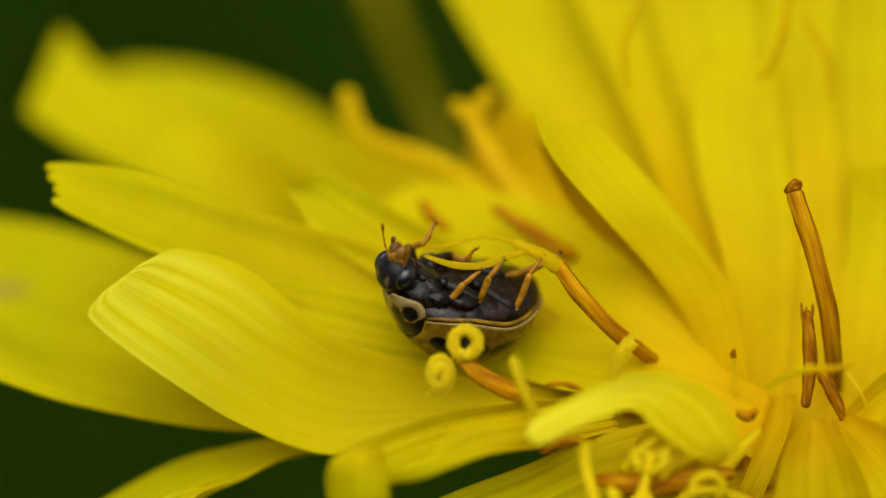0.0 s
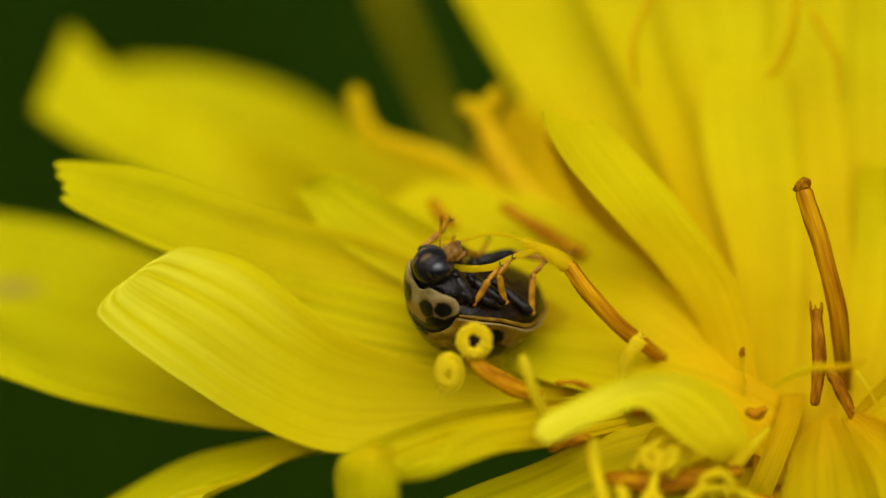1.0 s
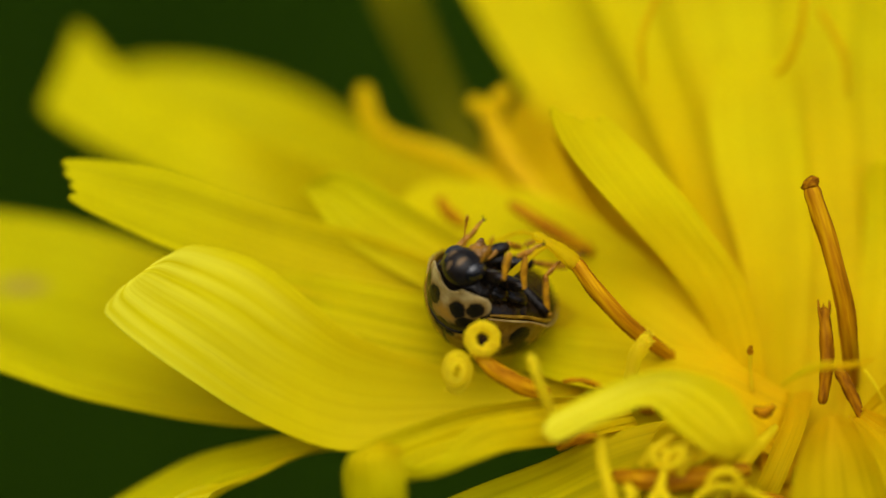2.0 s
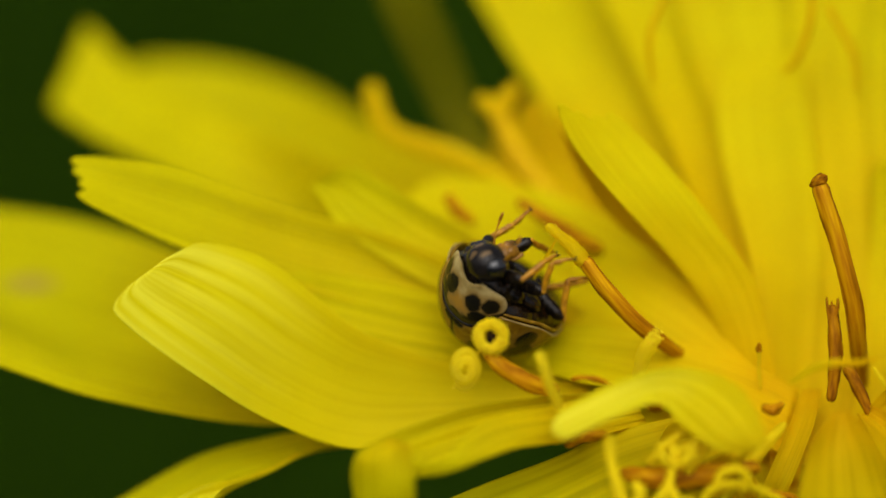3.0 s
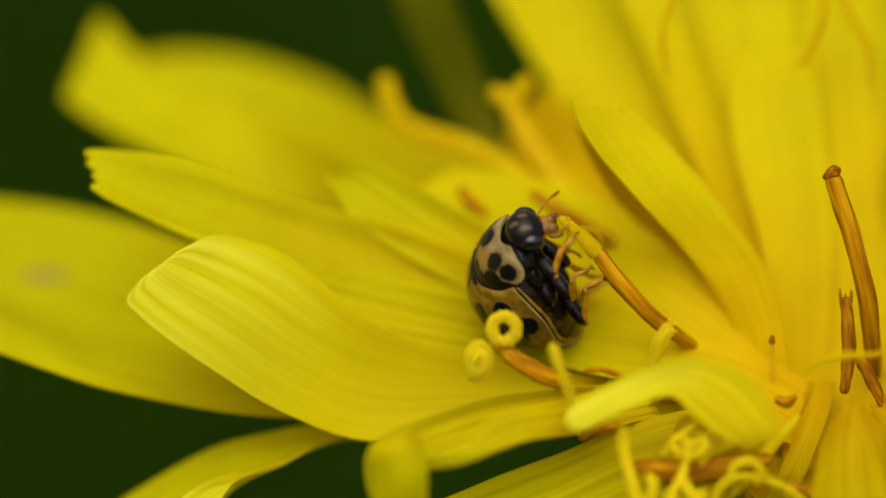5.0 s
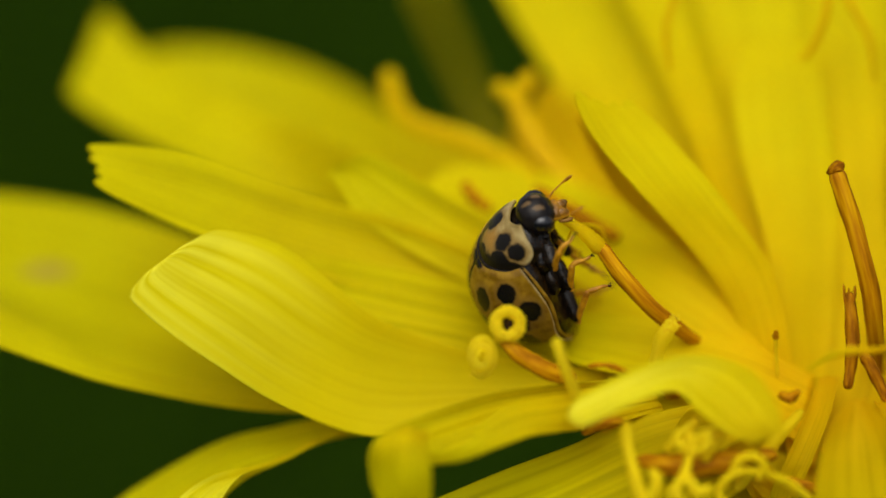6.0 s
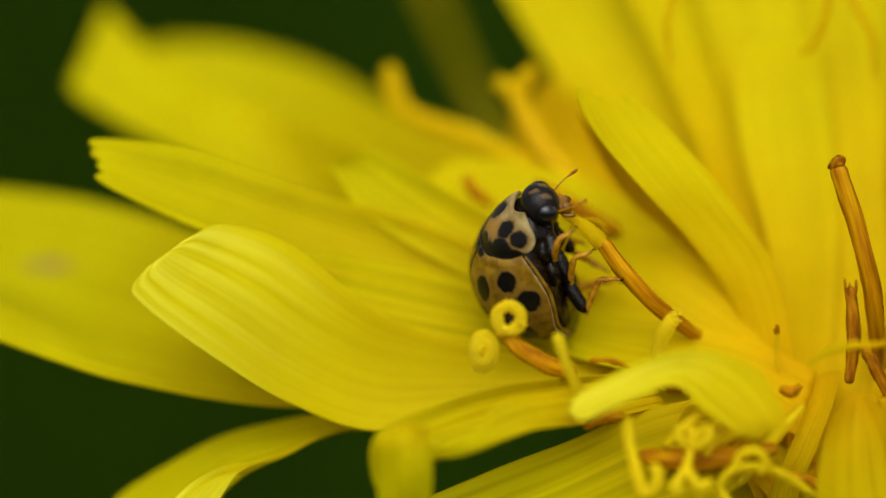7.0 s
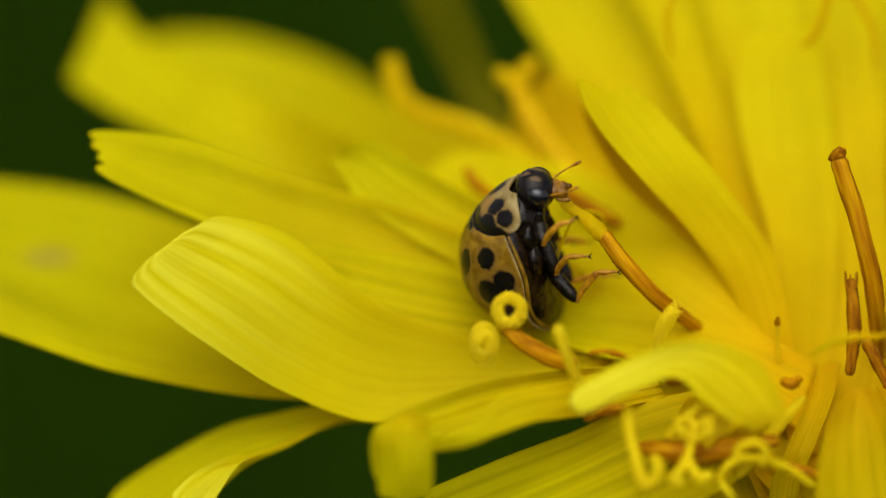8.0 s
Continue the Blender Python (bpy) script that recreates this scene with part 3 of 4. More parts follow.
def build_florets():
    f = flower
    brown = "brown anther tube with fibrous ridges"
    # brown anther tubes
    tube(f, "anther_tube", ((7.30, 4.00, -4.08), (5.92, 1.40, -3.09), (5.00, 0.40, -2.43), (4.03, 0.00, -1.46), (3.23, 0.00, -0.40)), (0.08, 0.17, 0.23, 0.245, 0.245, 0.22), ANTHER, brown, knob=0.10, n=48, sides=16)
    tube(f, "anther_tube", ((2.55, -1.20, -4.20), (1.69, -1.50, -3.92), (0.89, -1.60, -3.44), (0.42, -1.60, -2.98)), (0.22, 0.27, 0.25, 0.14), ANTHER, brown, knob=0.14, n=44, flat=0.7, sides=16)
    tube(f, "anther_tube", ((11.31, 3.00, -4.55), (11.11, 0.60, -2.96), (10.87, -0.20, -1.43), (10.38, -0.40, 0.34), (9.91, -0.40, 1.75)), (0.18, 0.24, 0.27, 0.27, 0.26, 0.27, 0.26), ANTHER, brown, knob=0.12, n=48, sides=16)
    tube(f, "anther_tip", ((9.96, -0.42, 1.60), (9.90, -0.42, 1.78), (9.82, -0.44, 1.88)), (0.23, 0.255, 0.17), DARK_ANTHER, "dark frayed tip of an anther tube", knob=0.35, n=14, sides=16)
    tube(f, "anther_tube", ((10.25, -0.80, -4.49), (10.39, -0.80, -3.18), (10.29, -0.80, -1.74)), (0.14, 0.18, 0.22, 0.20, 0.15), DARK_ANTHER, "dark frayed anther tube", knob=0.14, n=44)
    tube(f, "anther_tube", ((11.40, -0.80, -4.91), (10.97, -0.80, -3.98), (10.65, -0.80, -3.42)), (0.12, 0.17, 0.19, 0.18, 0.14), DARK_ANTHER, "dark frayed anther tube", knob=0.14, n=36)
    tube(f, "anther_tube", ((4.23, -2.00, -6.47), (5.81, -2.20, -6.62), (8.20, -2.00, -6.31)), (0.16, 0.32, 0.35, 0.34, 0.20), ANTHER, brown, knob=0.16, n=48, sides=16)
    tube(f, "anther_tube", ((8.37, -1.60, -7.05), (8.93, -1.60, -7.18), (9.41, -1.60, -7.39)), (0.14, 0.18, 0.15), ANTHER, brown, knob=0.25)
    tube(f, "anther_tube", ((2.73, -1.40, -5.72), (3.28, -1.60, -5.49), (3.92, -1.60, -5.37)), (0.10, 0.16, 0.12), ANTHER, brown, knob=0.35)
    tube(f, "anther_tube", ((4.71, -1.80, -4.34), (5.10, -2.00, -4.53), (5.43, -1.60, -4.66)), (0.08, 0.15, 0.12), ANTHER, brown, knob=0.35)
    tube(f, "anther_tube", ((2.88, -1.60, -3.84), (3.44, -1.80, -3.80), (4.16, -1.60, -4.06)), (0.06, 0.08, 0.05), ANTHER, brown, knob=0.5)
    tube(f, "anther_tube", ((8.27, 0.20, -2.84), (8.26, 0.30, -2.96), (8.25, 0.40, -3.09)), (0.04, 0.08, 0.09), ANTHER, "small brown anther tip", knob=0.3)
    tube(f, "style", ((8.25, 0.40, -3.07), (8.28, 0.70, -3.53), (8.34, 1.00, -4.18)), (0.06, 0.05, 0.05), STYLE, "thin yellow style", knob=0.25)
    for x, y, r in ((1419, 536, 0.05), (1427, 543, 0.04), (1437, 538, 0.06)):
        tube(f, "filament", ((10.29, -0.85, -2.30), ((10.29, -0.90, -1.90)[0] + (x - 1428) * 0.015, (10.29, -0.90, -1.90)[1], (10.29, -0.90, -1.90)[2]), ((10.29, -0.90, -1.90)[0] + (x - 1428) * 0.018, (10.29, -0.90, -1.90)[1], (10.29, -0.90, -1.90)[2] + (560 - y) * 0.016)),
             (0.07, r, r * 0.6), DARK_ANTHER, "frayed strand of an anther tube", n=14, knob=0.3)
    tube(f, "anther_tube", ((8.29, -1.60, -4.60), (8.56, -1.80, -4.72), (8.86, -1.40, -4.53)), (0.10, 0.17, 0.10), ANTHER, brown, knob=0.3)
    tube(f, "anther_tube", ((1.41, 4.00, 1.24), (2.55, 3.80, 0.51), (3.86, 3.80, -0.23)), (0.16, 0.24, 0.2), ANTHER, brown)
    tube(f, "anther_tube", ((-0.64, 4.20, 1.41), (-0.31, 4.20, 0.92), (0.18, 4.20, 0.59)), (0.14, 0.2, 0.14), ANTHER, brown)
    tube(f, "anther_tube", ((0.85, 7.00, 3.92), (1.23, 7.00, 3.01), (2.01, 6.50, 1.84), (3.73, 5.50, 0.18)), (0.30, 0.34, 0.36, 0.3), OCHRE, "ochre anther tube")
    # yellow styles, some split and rolled at the tip
    curl = "yellow style with a rolled-up tip"
    cx, cy, cz = 0.62, -1.75, -2.64
    ring = [(cx + (0.375 - 0.004 * a) * math.sin(a * 0.55), cy - 0.012 * a, cz - (0.385 - 0.004 * a) * math.cos(a * 0.55)) for a in range(-1, 14)]
    st = tube(f, "style", ring, (0.13, 0.165, 0.17, 0.17, 0.15), RING, curl, n=60, knob=0.10, flat=1.1, sides=16)
    grains(st, ring, 0.175, 260, 0.045, 3)
    # solid dark ball added where the hollow of the roll is only shaded
    ball(st, "shade_plug", SHADE_PLUG, (0.68, -1.62, -2.68), (0.16, 0.10, 0.22), "dark plug standing in for the shade inside the roll", seg=14)
    cx, cy, cz = -0.10, -1.60, -3.52
    ring = [(cx + (0.36 - 0.011 * a) * math.sin(2.4 - a * 0.5), cy - 0.016 * a, cz + (0.54 - 0.018 * a) * math.cos(2.4 - a * 0.5)) for a in range(-3, 22)]
    st = tube(f, "style", ring, (0.08, 0.13, 0.14, 0.13, 0.10), RING, curl, n=90, knob=0.10, flat=1.2, sides=14)
    grains(st, ring, 0.14, 90, 0.034, 4)
    st = stalk("style", ((1.96, -3.00, -3.02), (2.21, -3.00, -3.78), (2.60, -2.40, -4.74)), 0.15, 0.15, RING, knob=0.15)
    grains(st, ((1.96, -3.00, -3.02), (2.21, -3.00, -3.78), (2.60, -2.40, -4.74)), 0.15, 60, 0.03, 5)
    stub = ((4.77, -0.60, -3.98), (4.89, -0.90, -3.37), (5.11, -1.10, -2.89), (5.33, -1.20, -2.57))
    st = tube(f, "style", stub, (0.17, 0.21, 0.24, 0.20), RING, "pale yellow style with a ragged tip", n=30, knob=0.16)
    grains(st, stub[2:], 0.22, 110, 0.036, 6)
    def curled(points, radii, label=curl, knob=0.18, n=40, count=40, **kw):
        st = tube(f, "style", points, radii, STYLE, label, n=n, knob=knob, **kw)
        if count:
            grains(st, points, max(radii) * 1.0, count, 0.034, int(points[0][0] * 100) % 97)
    curled(((3.94, -3.00, -5.33), (3.98, -3.20, -6.02), (4.15, -3.40, -6.72), (4.35, -3.40, -7.43), (4.67, -3.50, -7.40), (4.79, -3.60, -6.92), (4.57, -3.60, -6.70)), (0.17, 0.16, 0.17, 0.18, 0.18, 0.17, 0.12))
    curled(((6.92, -3.00, -7.89), (6.53, -3.00, -7.37), (6.84, -3.20, -6.89), (7.47, -3.20, -6.73), (8.35, -3.00, -7.00), (9.20, -2.60, -7.59)), (0.12, 0.13, 0.13, 0.12, 0.12), count=0)
    curled(((5.76, -2.90, -5.68), (5.72, -3.00, -6.23), (5.59, -3.20, -6.74), (5.40, -3.40, -7.05), (5.24, -3.40, -7.40), (5.49, -3.50, -7.36)), (0.15, 0.12, 0.13, 0.16, 0.16, 0.10))
    curled(((5.59, -3.20, -6.74), (5.77, -3.40, -7.12), (6.02, -3.50, -7.33), (6.29, -3.50, -7.13)), (0.12, 0.15, 0.17, 0.12))
    curled(((5.06, -2.40, -6.20), (5.45, -2.60, -5.78), (5.99, -2.40, -5.31)), (0.13, 0.14, 0.12), "pollen-dusted yellow style")
    curled(((5.79, -2.80, -6.03), (6.11, -2.90, -5.77), (6.67, -2.60, -5.53)), (0.13, 0.12, 0.10), "pollen-dusted yellow style")
    curled(((5.72, -3.00, -6.28), (5.50, -3.20, -6.08), (5.34, -3.20, -5.76), (5.56, -3.30, -5.60)), (0.10, 0.13, 0.13, 0.08))
    curled(((5.79, -3.00, -6.24), (6.06, -3.20, -6.11), (6.25, -3.20, -5.86), (6.06, -3.30, -5.67)), (0.10, 0.13, 0.13, 0.08))
    curled(((7.03, -1.40, -7.39), (7.66, -1.60, -6.59), (8.22, -1.60, -5.87), (8.95, -1.20, -5.09)), (0.14, 0.2, 0.2, 0.14), "yellow style", 0.08, 30, 0)
    curled(((6.11, -2.60, -6.47), (6.59, -2.50, -5.76), (7.24, -2.00, -5.14)), (0.13, 0.18, 0.15), "pale yellow style", 0.10, 24, 30)
    curled(((6.91, -3.20, -6.92), (7.06, -3.30, -6.45), (7.53, -3.40, -6.32), (7.82, -3.30, -6.64), (7.63, -3.20, -6.99)), (0.10, 0.13, 0.14, 0.13, 0.09))
    tube(f, "style", ((8.97, -2.60, -3.94), (9.61, -3.00, -3.53), (10.20, -3.20, -3.36), (10.92, -3.00, -3.35), (11.67, -2.40, -3.16)), (0.02, 0.08, 0.12, 0.09, 0.02), GLOW_GOLD, "yellow style lying across the tubes", n=40, knob=0.1)
    tube(f, "style", ((11.41, -1.40, -3.49), (11.73, -1.40, -3.97), (11.98, -1.20, -4.45)), (0.05, 0.05, 0.04), STYLE, "thin pale style")
    tube(f, "style", ((-2.87, 8.00, 4.72), (-2.70, 8.00, 3.94), (-2.15, 8.00, 3.22), (-0.40, 7.60, 2.60), (1.59, 6.00, 1.50)), (0.26, 0.30, 0.28, 0.30, 0.26), POLLEN, "orange-yellow style with a bent tip", n=36)
    tube(f, "style", ((0.27, 7.00, 4.30), (0.68, 7.00, 4.00), (0.90, 7.00, 3.75)), (0.22, 0.26, 0.24), POLLEN, n=16)
    tube(f, "style", ((1.46, 7.00, 4.67), (1.10, 7.00, 4.25), (0.90, 7.00, 3.75)), (0.18, 0.24, 0.24), POLLEN, n=16)
    tube(f, "style", ((5.98, 3.60, 7.70), (5.36, 3.60, 6.39), (5.23, 3.60, 5.57), (5.36, 3.80, 4.60)), (0.08, 0.11, 0.11, 0.06), POLLEN, n=24)
    tube(f, "style", ((10.00, 3.60, 7.70), (9.87, 3.60, 6.39), (9.50, 3.80, 5.33), (9.10, 4.00, 4.93)), (0.10, 0.13, 0.12, 0.08), POLLEN, n=24)
    tube(f, "style", ((10.41, 4.00, 6.86), (10.77, 4.00, 6.24), (11.16, 4.00, 5.42), (11.27, 4.20, 4.28)), (0.11, 0.11, 0.11, 0.06), POLLEN, n=24)


build_florets()


def build_stem():
    root = HEAD.inverted() @ Vector((0.012, 0.012, -0.004)) * 1000
    neck = Vector((8.89, 3.00, -10.90))
    tube(flower, "stem", (tuple(root), tuple(root.lerp(neck, 0.4) + Vector((3, 2, 0))), tuple(root.lerp(neck, 0.8) + Vector((1, 1, 0))), tuple(neck)), (1.6, 1.5, 1.4, 1.8), GREEN, "green hollow stem", n=40, sides=14)
    cup = [(neck + Vector((0, 0, z))) for z in (-1.5, 0.0, 1.2, 2.0)]
    tube(flower, "receptacle", [tuple(c) for c in cup], (1.8, 3.6, 4.2, 3.6), GREEN, "green cup of bracts under the petals", n=16, sides=24)


build_stem()

# a long style that the ladybird pulls about, with two limp branches
PIVOT = (3.27, 0.00, -0.47)
pulled = tube(flower, "style", ((0.12, 0, -0.06), (-0.3, 0, 0.02), (-0.8, 0, 0.05), (-1.45, 0, 0)), (0.22, 0.24, 0.17, 0.12), LIMP, "pollen-dusted yellow style", n=40, knob=0.22, sides=18)
limp = [tube(flower, "stigma_branch", pts, (r * 0.7, r, r, r * 0.6), LIMP, "limp translucent stigma branch", n=40, flat=0.4, knob=0.1) for r, pts in (
    (0.105, ((0.1, 0, 0), (-0.64, -0.3, -0.19), (-1.36, -0.6, -0.43), (-2.16, -0.7, -0.40), (-2.96, -0.7, -0.15))),
    (0.06, ((0.1, 0, 0), (-0.6, 0.3, 0.29), (-1.36, 0.6, 0.38), (-2.16, 0.6, 0.16), (-2.96, 0.5, 0.04))))]


grains(pulled, ((0.1, 0, -0.05), (-0.4, 0, 0.02), (-0.8, 0, 0.05), (-1.4, 0, 0)), 0.17, 160, 0.022)

# ---- ladybird ----
# beetle space: x forward, y to its left side, z up from its back, in millimetres
def spotted(name, low, high, spots, base_rough, ink=(0.006, 0.005, 0.004), brown=(0.16, 0.085, 0.016), patch=None):
    """Shell colour with spots in ink, given as (x, |y|, z, size x, size y, size z)."""
    m, n, l, b = material(name)
    tc = n.new("ShaderNodeTexCoord")
    mm = n.new("ShaderNodeVectorMath")
    mm.operation = "SCALE"
    mm.inputs["Scale"].default_value = 1000
    l.new(tc.outputs["Object"], mm.inputs[0])
    nz = n.new("ShaderNodeTexNoise")
    nz.inputs["Scale"].default_value, nz.inputs["Detail"].default_value = 3.0, 4
    l.new(mm.outputs[0], nz.inputs[0])
    r = ramp(n, ((0.35, low), (0.65, high)))
    l.new(nz.outputs[0], r.inputs[0])
    wob = n.new("ShaderNodeTexNoise")
    wob.inputs["Scale"].default_value = 5.0
    l.new(mm.outputs[0], wob.inputs[0])
    ab = n.new("ShaderNodeVectorMath")
    ab.operation = "MULTIPLY_ADD"
    sub = n.new("ShaderNodeVectorMath")
    sub.operation = "SUBTRACT"
    sub.inputs[1].default_value = (0.5, 0.5, 0.5)
    l.new(wob.outputs["Color"], sub.inputs[0])
    ab.inputs[1].default_value = (0.17, 0.17, 0.17)
    l.new(sub.outputs[0], ab.inputs[0])
    sep = n.new("ShaderNodeSeparateXYZ")
    l.new(mm.outputs[0], sep.inputs[0])
    ay = n.new("ShaderNodeMath")
    ay.operation = "ABSOLUTE"
    l.new(sep.outputs[1], ay.inputs[0])
    com = n.new("ShaderNodeCombineXYZ")
    l.new(sep.outputs[0], com.inputs[0])
    l.new(ay.outputs[0], com.inputs[1])
    l.new(sep.outputs[2], com.inputs[2])
    l.new(com.outputs[0], ab.inputs[2])
    least = None
    for x, y, z, sx, sy, sz in spots:
        d = n.new("ShaderNodeVectorMath")
        d.operation = "SUBTRACT"
        d.inputs[1].default_value = (x, y, z)
        l.new(ab.outputs[0], d.inputs[0])
        k = n.new("ShaderNodeVectorMath")
        k.operation = "DIVIDE"
        k.inputs[1].default_value = (sx, sy, sz)
        l.new(d.outputs[0], k.inputs[0])
        ln = n.new("ShaderNodeVectorMath")
        ln.operation = "LENGTH"
        l.new(k.outputs[0], ln.inputs[0])
        if least is None:
            least = ln.outputs["Value"]
        else:
            mn = n.new("ShaderNodeMath")
            mn.operation = "MINIMUM"
            l.new(least, mn.inputs[0])
            l.new(ln.outputs["Value"], mn.inputs[1])
            least = mn.outputs[0]
    edge = n.new("ShaderNodeMapRange")           # black spot, brown margin, shell
    edge.inputs["From Min"].default_value, edge.inputs["From Max"].default_value = 0.86, 1.08
    l.new(least, edge.inputs["Value"])
    margin = n.new("ShaderNodeMapRange")
    margin.inputs["From Min"].default_value, margin.inputs["From Max"].default_value = 1.0, 1.55
    l.new(least, margin.inputs["Value"])
    spot = n.new("ShaderNodeMix")
    spot.data_type = "RGBA"
    spot.inputs[6].default_value = (*ink, 1)
    spot.inputs[7].default_value = (*brown, 1)
    l.new(edge.outputs[0], spot.inputs[0])
    mx = n.new("ShaderNodeMix")
    mx.data_type = "RGBA"
    l.new(spot.outputs[2], mx.inputs[6])
    l.new(margin.outputs[0], mx.inputs[0])
    shell = r.outputs[0]
    if patch:                                    # a golden area on the middle of the plate
        px, py, pz, size, tint = patch
        gap = n.new("ShaderNodeVectorMath")
        gap.operation = "DISTANCE"
        gap.inputs[1].default_value = (px, py, pz)
        l.new(ab.outputs[0], gap.inputs[0])
        melt = n.new("ShaderNodeMapRange")
        melt.interpolation_type = "SMOOTHSTEP"
        melt.inputs["From Min"].default_value, melt.inputs["From Max"].default_value = size * 0.6, size
        l.new(gap.outputs["Value"], melt.inputs["Value"])
        gold = n.new("ShaderNodeMix")
        gold.data_type = "RGBA"
        gold.inputs[6].default_value = (*tint, 1)
        l.new(melt.outputs[0], gold.inputs[0])
        l.new(shell, gold.inputs[7])
        shell = gold.outputs[2]
    l.new(shell, mx.inputs[7])
    l.new(mx.outputs[2], b.inputs["Base Color"])
    b.inputs["Roughness"].default_value = base_rough
    b.inputs["Specular IOR Level"].default_value = 0.16
    pits = n.new("ShaderNodeTexVoronoi")
    pits.inputs["Scale"].default_value = 14
    l.new(mm.outputs[0], pits.inputs[0])
    bump = n.new("ShaderNodeBump")
    bump.inputs["Strength"].default_value, bump.inputs["Distance"].default_value = 0.25, 0.00002
    l.new(pits.outputs[0], bump.inputs["Height"])
    l.new(bump.outputs[0], b.inputs["Normal"])
    return m


def dome(x, w, c, semi, power):
    """A point of a shell at x, turned by w quarter turns from the crest to the rim."""
    k = (1 - np.minimum(1, np.abs((x - c[0]) / semi[0])) ** power) ** (1 / power)
    g = w * np.pi / 2
    return np.stack((x + 0 * w, c[1] + semi[1] * k * np.sin(g), c[2] + semi[2] * k * np.cos(g)), axis=-1)


SHELL = (-0.52, 0, 0.10), (2.25, 1.83, 1.96), 2.0


def wing_point(x, w):
    """The wing cases; their rim drops towards the tail."""
    p = dome(x, w, *SHELL)
    low = np.sin(np.minimum(w, 1) * np.pi / 2) ** 4
    p[..., 2] += 0.18 * (p[..., 0] + 0.55) * low - 0.15 * np.sin(np.pi * np.clip((p[..., 0] + 0.6) / 1.7, -1, 1)) * low
    return p


def on_wing(x, w, *size):
    return (*wing_point(np.array(float(x)), np.array(float(w))).tolist(), *size)


def shield_point(x, w):
    """The pronotum, which carries the curve of the wing cases on down to the head."""
    wide = np.interp(x, (1.05, 1.3, 1.5, 1.75, 1.95, 2.15), (1.19, 1.18, 1.10, 0.92, 0.70, 0.46))
    high = np.interp(x, (1.05, 1.3, 1.5, 1.75, 1.95, 2.15), (1.50, 1.33, 1.12, 0.78, 0.38, 0.10))
    g = w * np.pi / 2
    side = np.sign(np.sin(g)) * np.abs(np.sin(g)) ** 0.85
    return np.stack((x + 0 * w, wide * side, -0.10 + high * np.cos(g)), axis=-1)


def on_shield(x, w, *size):
    return (*shield_point(np.array(float(x)), np.array(float(w))).tolist(), *size)


ELYTRA = spotted("cream_wing_case", (0.140, 0.070, 0.003), (0.28, 0.160, 0.011), (
    on_wing(0.58, 0.64, 0.36, 0.31, 0.33), on_wing(0.17, 0.31, 0.48, 0.28, 0.28), on_wing(-0.02, 0.82, 0.38, 0.34, 0.37),
    on_wing(-0.48, 0.66, 0.45, 0.42, 0.42), on_wing(-1.42, 0.68, 0.55, 0.36, 0.34), on_wing(-0.85, 0.26, 0.30, 0.22, 0.22),
    on_wing(-1.80, 0.34, 0.24, 0.22, 0.22), (-0.6, 0.0, 1.5, 2.2, 0.09, 1.9), (0.98, 0.0, 1.5, 0.16, 0.42, 0.5)), 0.26, brown=(0.20, 0.11, 0.016))
PRONOTUM = spotted("cream_pronotum", (0.24, 0.165, 0.05), (0.42, 0.32, 0.13), (
    on_shield(1.63, 0.68, 0.25, 0.26, 0.28), on_shield(1.73, 0.28, 0.31, 0.27, 0.33), on_shield(1.36, 0.42, 0.27, 0.38, 0.36), on_shield(1.20, 0.64, 0.20, 0.36, 0.36),
    on_shield(1.22, 0.0, 0.20, 0.24, 0.26), on_shield(1.06, 0.40, 0.34, 1.0, 0.80)), 0.30, brown=(0.20, 0.12, 0.03), patch=(1.44, 0.34, 0.98, 0.62, (0.30, 0.155, 0.022)))
HEADM = spotted("black_head", (0.006, 0.005, 0.005), (0.014, 0.011, 0.009), (
    (2.39, 0.22, -0.12, 0.30, 0.09, 0.14), (2.18, 0.0, 0.10, 0.20, 0.07, 0.08)), 0.22,
                ink=(0.125, 0.075, 0.03), brown=(0.03, 0.02, 0.011))
EYE = mottled("black_eye", (0.004, 0.004, 0.006), (0.008, 0.008, 0.010), 0.0001, 0.12, 0.002, 0.7)
MOUTH = mottled("amber_mouthparts", (0.09, 0.036, 0.003), (0.32, 0.145, 0.009), 0.00025, 0.35, 0.02, 0.3)
RIM = mottled("pale_rim", (0.24, 0.16, 0.04), (0.38, 0.27, 0.09), 0.0003, 0.4, 0.01, 0.2)


beetle = new("ladybird")
tagged(beetle, "cream ladybird with black spots and amber legs", "beetle")


